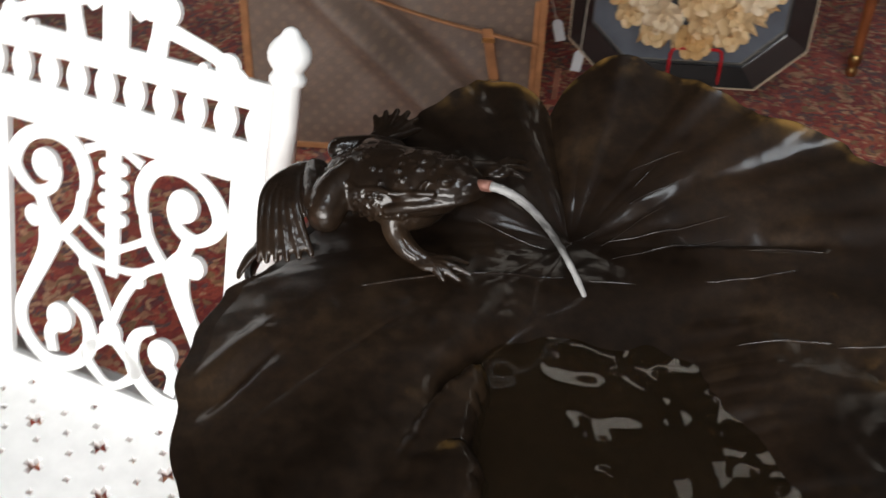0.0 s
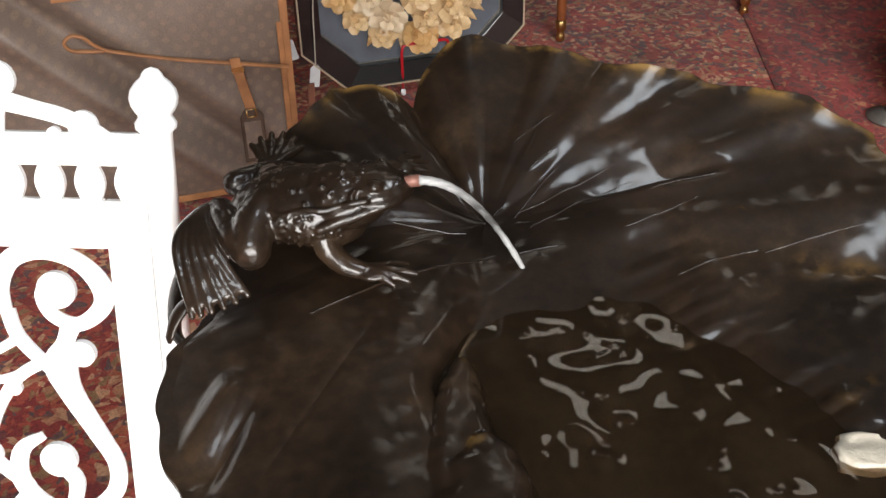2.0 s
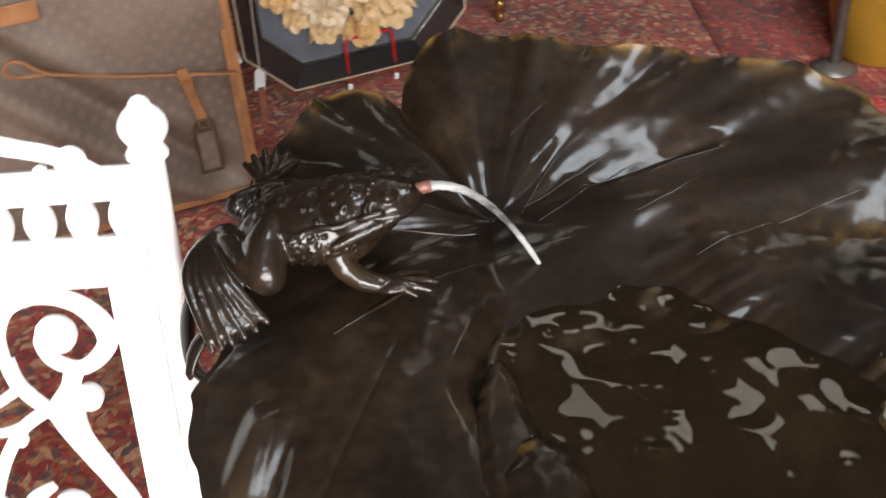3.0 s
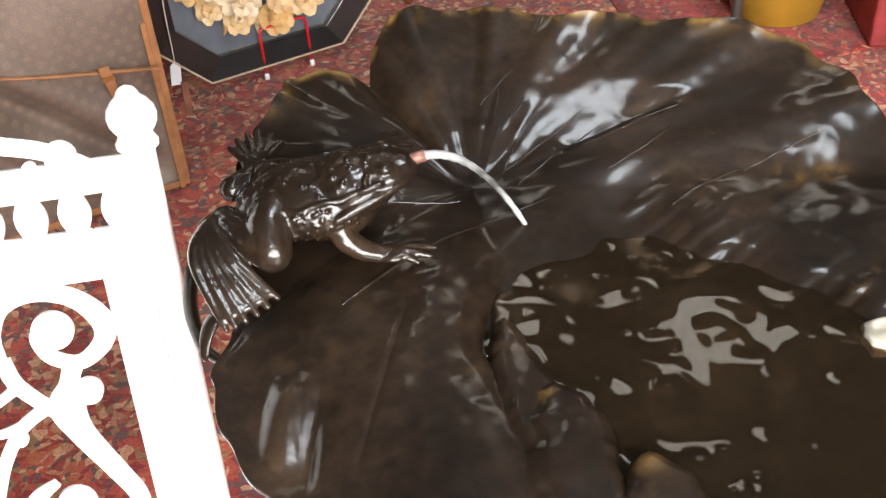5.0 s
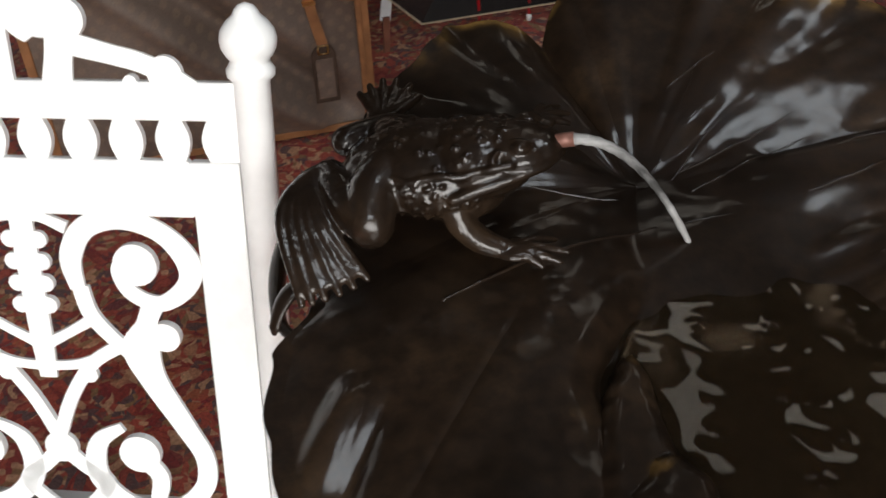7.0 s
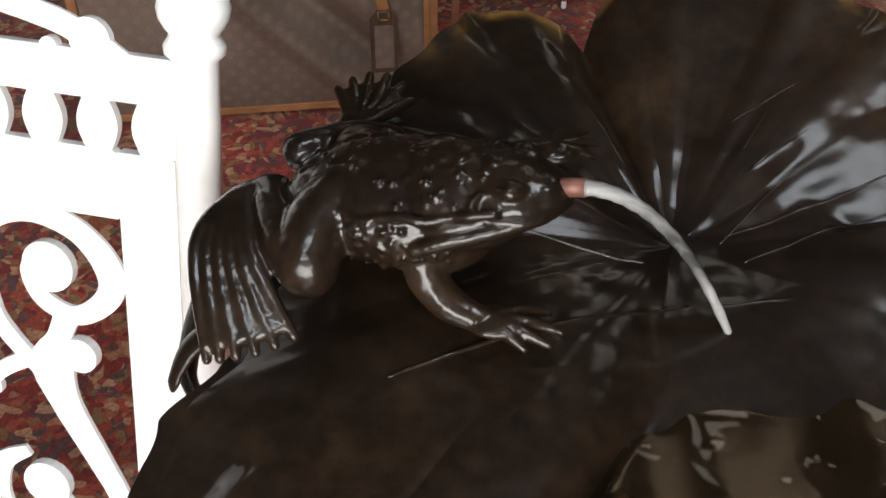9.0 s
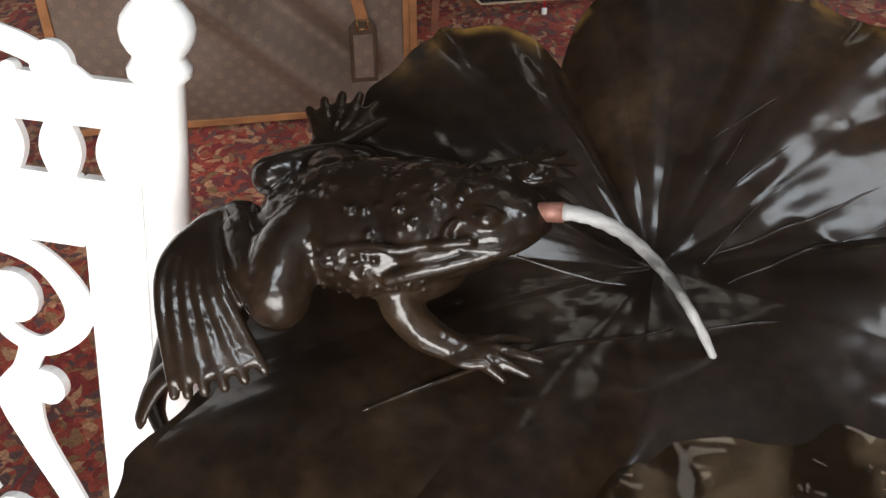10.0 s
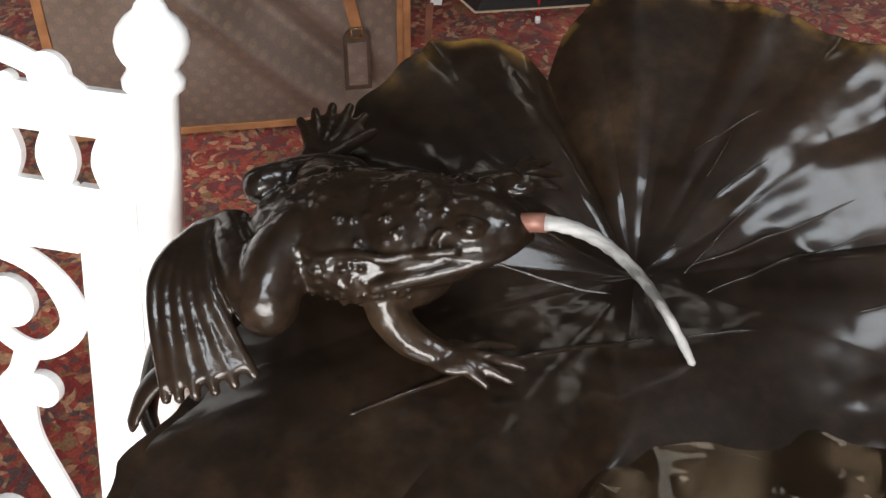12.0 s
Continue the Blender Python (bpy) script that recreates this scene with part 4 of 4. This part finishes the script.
def strap(name, pts, w, label="", parent=bag, thick=0.004, mat=LEATHER, steps=6):
    ob = part(name, tube(bmesh.new(), smooth_line(pts, steps), w, 10, thick / w), mat, parent, label)
    return ob


def strip(name, x0, x1, y, z0, z1, thick=0.005):
    ob = part(name, box(bmesh.new(), (x0, y - thick, z0), (x1, y, z1)), LEATHER, bag, smooth=False)
    return bevel_mod(ob, 0.0015)


strip("bottom_binding", -0.3, 0.3, -0.004, 0.0, 0.014)
strip("edge_binding", 0.286, 0.302, -0.004, 0.014, 0.6)
strip("edge_binding", -0.302, -0.286, -0.004, 0.014, 0.6)
ob = part("crosswise_strap", tube(bmesh.new(), smooth_line([(-0.04, -0.034, 0.357), (0.03, -0.034, 0.336), (0.1, -0.034, 0.317), (0.19, -0.036, 0.298), (0.29, -0.03, 0.273)]), 0.0065, 10, 0.5), LEATHER, bag)
part("strap_loop", tube(bmesh.new(), smooth_line([(-0.035, -0.036, 0.356), (-0.055, -0.036, 0.37), (-0.07, -0.036, 0.386), (-0.09, -0.036, 0.392), (-0.104, -0.036, 0.38), (-0.094, -0.036, 0.365), (-0.07, -0.036, 0.36), (-0.04, -0.036, 0.356)]), 0.005, 8, 0.7), LEATHER, bag, "looped end of the leather strap")
strip("leather_patch", -0.11, -0.02, -0.032, 0.455, 0.49)
strip("corner_strap", 0.277, 0.288, -0.012, 0.0, 0.36)
bevel_mod(part("hanging_strap", slab(bmesh.new(), [(0.178, 0.312), (0.198, 0.312), (0.204, 0.27), (0.217, 0.205), (0.197, 0.205), (0.186, 0.265)], -0.046, -0.042), LEATHER, bag, "short tan strap that holds the luggage tag", smooth=False), 0.001)
part("strap_keeper", box(bmesh.new(), (0.18, -0.05, 0.285), (0.203, -0.046, 0.293)), BRASS, bag, smooth=False)
bm = bmesh.new()
for p, q in (((0.198, 0.186), (0.216, 0.186)), ((0.198, 0.202), (0.216, 0.202)), ((0.198, 0.186), (0.198, 0.202)), ((0.216, 0.186), (0.216, 0.202))):
    tube(bm, [(p[0], -0.044, p[1]), (q[0], -0.044, q[1])], 0.0014, 8)
part("buckle", bm, BRASS, bag, "small square brass buckle")
bm = bmesh.new()
out = [(0.184, 0.085), (0.23, 0.085), (0.23, 0.185), (0.22, 0.2), (0.194, 0.2), (0.184, 0.185)]
slab(bm, out, -0.042, -0.038)
tag = part("luggage_tag", bm, DARK_LEATHER, bag, "dark leather luggage tag", smooth=False)
bevel_mod(tag, 0.0015)
part("tag_window", slab(bmesh.new(), [(0.191, 0.095), (0.223, 0.095), (0.223, 0.175), (0.191, 0.175)], -0.0435, -0.042), CANVAS, tag, smooth=False)
part("zip_pull", slab(bmesh.new(), [(0.325, 0.15), (0.337, 0.15), (0.341, 0.22), (0.328, 0.22)], -0.01, -0.004), RED_LEATHER, bag, "loose leather strap end", smooth=False)


# ---- octagonal shell picture ----
pic = thing("shell_picture", pose(0.58, 2.425, 0.305, -3, 0, 0), "black octagonal box frame holding a bouquet of shell flowers", "picture")


def octagon(hw, cut):
    return [(-hw + cut, -hw), (hw - cut, -hw), (hw, -hw + cut), (hw, hw - cut), (hw - cut, hw), (-hw + cut, hw), (-hw, hw - cut), (-hw, -hw + cut)]


def oct_ring(bm, a, b, ya, yb, yback):
    """A ring between two octagons, at the front depths ya (outer) and yb (inner), closed at yback."""
    va = [bm.verts.new((x, ya, z)) for x, z in a]
    vb = [bm.verts.new((x, yb, z)) for x, z in b]
    wa = [bm.verts.new((x, yback, z)) for x, z in a]
    wb = [bm.verts.new((x, yback, z)) for x, z in b]
    for i in range(8):
        k = (i + 1) % 8
        bm.faces.new((va[i], va[k], vb[k], vb[i]))
        bm.faces.new((wa[k], wa[i], wb[i], wb[k]))
        bm.faces.new((va[k], va[i], wa[i], wa[k]))
        bm.faces.new((vb[i], vb[k], wb[k], wb[i]))
    return bm


bevel_mod(part("frame", oct_ring(bmesh.new(), octagon(0.27, 0.102), octagon(0.221, 0.086), -0.03, -0.02, 0.03), LACQUER, pic, "black lacquered frame", smooth=False), 0.002)
part("gilt_line", oct_ring(bmesh.new(), octagon(0.273, 0.103), octagon(0.2695, 0.1018), -0.032, -0.0325, -0.026), GILT, pic, "fine pale line along the frame's edge", smooth=False)
part("backing_board", slab(bmesh.new(), octagon(0.221, 0.086), 0.0, 0.02), SLATE, pic, "slate blue backing board", smooth=False)
part("inner_line", oct_ring(bmesh.new(), octagon(0.2205, 0.0858), octagon(0.218, 0.0848), -0.0025, -0.0025, 0.0), STEEL, pic, smooth=False)


def bloom_mesh(rnd, petals, layers):
    """A flower of cupped shells."""
    bm = bmesh.new()
    for lay in range(layers):
        for k in range(petals):
            a = 2 * math.pi * (k + 0.5 * lay) / petals + rnd.uniform(-0.1, 0.1)
            ln, wd, tilt = 1 - 0.3 * lay, 0.46 - 0.1 * lay, 0.25 + 0.35 * lay + rnd.uniform(-0.1, 0.1)
            m = Matrix.Rotation(a, 4, "Y") @ Matrix.Rotation(-tilt, 4, "Z")
            vs = []
            for i in range(6):
                t = i / 5
                w = wd * math.sin(math.pi * (0.12 + 0.8 * t)) ** 0.7
                row = []
                for j in range(5):
                    s = j / 2 - 1
                    p = Vector((0.1 + ln * t, -0.12 * lay + 0.16 * s * s * w * 2 - 0.12 * t * t + 0.02 * math.sin(s * 9), w * s))
                    row.append(bm.verts.new(m @ p))
                vs.append(row)
            for i in range(5):
                for j in range(4):
                    bm.faces.new((vs[i][j], vs[i + 1][j], vs[i + 1][j + 1], vs[i][j + 1]))
    bmesh.ops.create_icosphere(bm, subdivisions=2, radius=0.22, matrix=Matrix.Translation((0, -0.2, 0)))
    return bm


rnd = random.Random(11)
proto = []
for k, mat in enumerate((SHELL, SHELL_PALE, SHELL_TAN, SHELL)):
    bm = bloom_mesh(rnd, 6 + k % 3, 3 if k != 2 else 2)
    me = bpy.data.meshes.new("shell_flower")
    bm.to_mesh(me)
    bm.free()
    me.polygons.foreach_set("use_smooth", [True] * len(me.polygons))
    me.materials.append(mat)
    proto.append(me)
spots = []
for ring, (count, rad) in enumerate(((1, 0.0), (6, 0.062), (11, 0.118), (14, 0.158))):
    for k in range(count):
        a = 2 * math.pi * k / count + 0.4 * ring
        spots.append((rad * math.cos(a) * 1.12 + rnd.uniform(-0.012, 0.012), rad * math.sin(a) + rnd.uniform(-0.012, 0.012), ring))
for x, z, ring in spots:
    ob = new("shell_flower", proto[rnd.choice((0, 1, 1, 3)) if ring < 3 else rnd.choice((0, 2, 3))])
    ob.parent = pic
    k = rnd.uniform(0.038, 0.054) if ring < 3 else rnd.uniform(0.028, 0.042)
    ob.matrix_local = Matrix.Translation((x, -0.02 - 0.012 * (3 - ring), z)) @ Euler((rnd.uniform(-0.4, 0.4), rnd.uniform(0, 6), rnd.uniform(-0.4, 0.4))).to_matrix().to_4x4() @ Matrix.Diagonal((k, k, k, 1))
for k in range(44):
    a = 2 * math.pi * k / 44 + rnd.uniform(-0.1, 0.1)
    bm = bmesh.new()
    r0, r1 = 0.13, rnd.uniform(0.175, 0.208)
    p = [(r0 * math.cos(a) * 1.1, r0 * math.sin(a)), (r1 * math.cos(a) * 1.08, r1 * math.sin(a))]
    mid = ((p[0][0] + p[1][0]) / 2, (p[0][1] + p[1][1]) / 2)
    ribbon(bm, [p[0], mid, p[1]], [0.012, 0.024, 0.002], -0.012, -0.009, 4)
    part("shell_leaf", bm, SHELL_TAN if k % 2 else SHELL, pic)

# red wire easel in front of the picture
stand = thing("wire_easel", Matrix(), "red coated wire display easel with white tips", "easel")
part("front_loop", tube(bmesh.new(), [(0.545, 2.385, 0.008), (0.545, 2.387, 0.11), (0.549, 2.387, 0.124), (0.558, 2.387, 0.128), (0.65, 2.387, 0.128), (0.659, 2.387, 0.124), (0.663, 2.387, 0.11), (0.663, 2.385, 0.008)], 0.0035, 10), RED_WIRE, stand)
for x in (0.545, 0.663):
    part("tip", lathe(bmesh.new(), [(0.003, 0.0), (0.006, 0.002), (0.0062, 0.012), (0.004, 0.017)], 12, Matrix.Translation((x, 2.385, 0.0))), PAPER, stand, "small white tip")
    part("foot_wire", tube(bmesh.new(), [(x, 2.387, 0.03), (x, 2.43, 0.028), (x, 2.52, 0.024), (x, 2.56, 0.005)], 0.0032, 8), RED_WIRE, stand)

for (x, y, z, tilt) in ((0.334, 2.384, 0.082, 8), (0.282, 2.37, 0.162, -14)):
    t = thing("price_tag", pose(x, y, z, 0, tilt, 0), "small blank white price tag on a string", "tag", "price tags")
    part("card", slab(bmesh.new(), [(-0.012, -0.026), (0.012, -0.026), (0.012, 0.02), (0.006, 0.027), (-0.006, 0.027), (-0.012, 0.02)], -0.0008, 0.0008), PAPER, t, smooth=False)
    part("string", tube(bmesh.new(), smooth_line([(0, 0, 0.024), (-0.004, 0.002, 0.07), (-0.012, 0.006, 0.15), (-0.014, 0.01, 0.21)]), 0.0014, 6), STRING, t)


# ---- small table, yellow pot, metal rod and red chest at the far side ----
table = thing("side_table", pose(1.3, 2.82, 0), "polished mahogany side table on brass casters", "table")
bevel_mod(part("tabletop", box(bmesh.new(), (-0.34, -0.32, 0.7), (0.34, 0.32, 0.725)), WOOD, table, smooth=False), 0.004)
bevel_mod(part("apron", box(bmesh.new(), (-0.29, -0.27, 0.6), (0.29, 0.27, 0.699)), WOOD, table, smooth=False), 0.003)
for x in (-0.275, 0.275):
    for y in (-0.262, 0.262):
        leg = part("leg", lathe(bmesh.new(), [(0.011, 0.05), (0.012, 0.06), (0.015, 0.25), (0.018, 0.45), (0.024, 0.54), (0.02, 0.56), (0.026, 0.6)], 20, Matrix.Translation((x, y, 0))), WOOD, table)
        part("caster", lathe(bmesh.new(), [(0.008, 0.0), (0.012, 0.006), (0.012, 0.02), (0.008, 0.027), (0.014, 0.034), (0.015, 0.056), (0.012, 0.06)], 18, Matrix.Translation((x, y, 0))), BRASS, leg, "brass caster")

pot = thing("flower_pot", pose(1.72, 1.93, 0.006), "tapered mustard yellow glazed pot standing on a rug", "pot")
part("pot_body", lathe(bmesh.new(), [(0.1, 0.0), (0.105, 0.004), (0.165, 0.26), (0.17, 0.275), (0.175, 0.28), (0.175, 0.3), (0.16, 0.3), (0.158, 0.27), (0.09, 0.02)], 48), YELLOW, pot)
rod = thing("metal_stand", pose(1.56, 1.9, 0.006), "dull grey metal stand with a round foot", "stand")
part("pole", lathe(bmesh.new(), [(0.014, 0.012), (0.014, 0.9), (0.02, 0.905), (0.02, 0.92), (0.006, 0.93)], 20), STEEL, rod)
part("base", lathe(bmesh.new(), [(0.05, 0.0), (0.052, 0.006), (0.03, 0.012), (0.016, 0.02)], 28), STEEL, rod)
chest = thing("red_chest", pose(1.99, 1.66, 0.006, 0, 0, -35), "dark red cloth-covered chest on the rug", "chest")
bevel_mod(part("chest_body", box(bmesh.new(), (-0.2, -0.15, 0), (0.2, 0.15, 0.3)), RED_BOX, chest, smooth=False), 0.008)
bevel_mod(part("lid", box(bmesh.new(), (-0.205, -0.155, 0.302), (0.205, 0.155, 0.36)), RED_BOX, chest, smooth=False), 0.01)
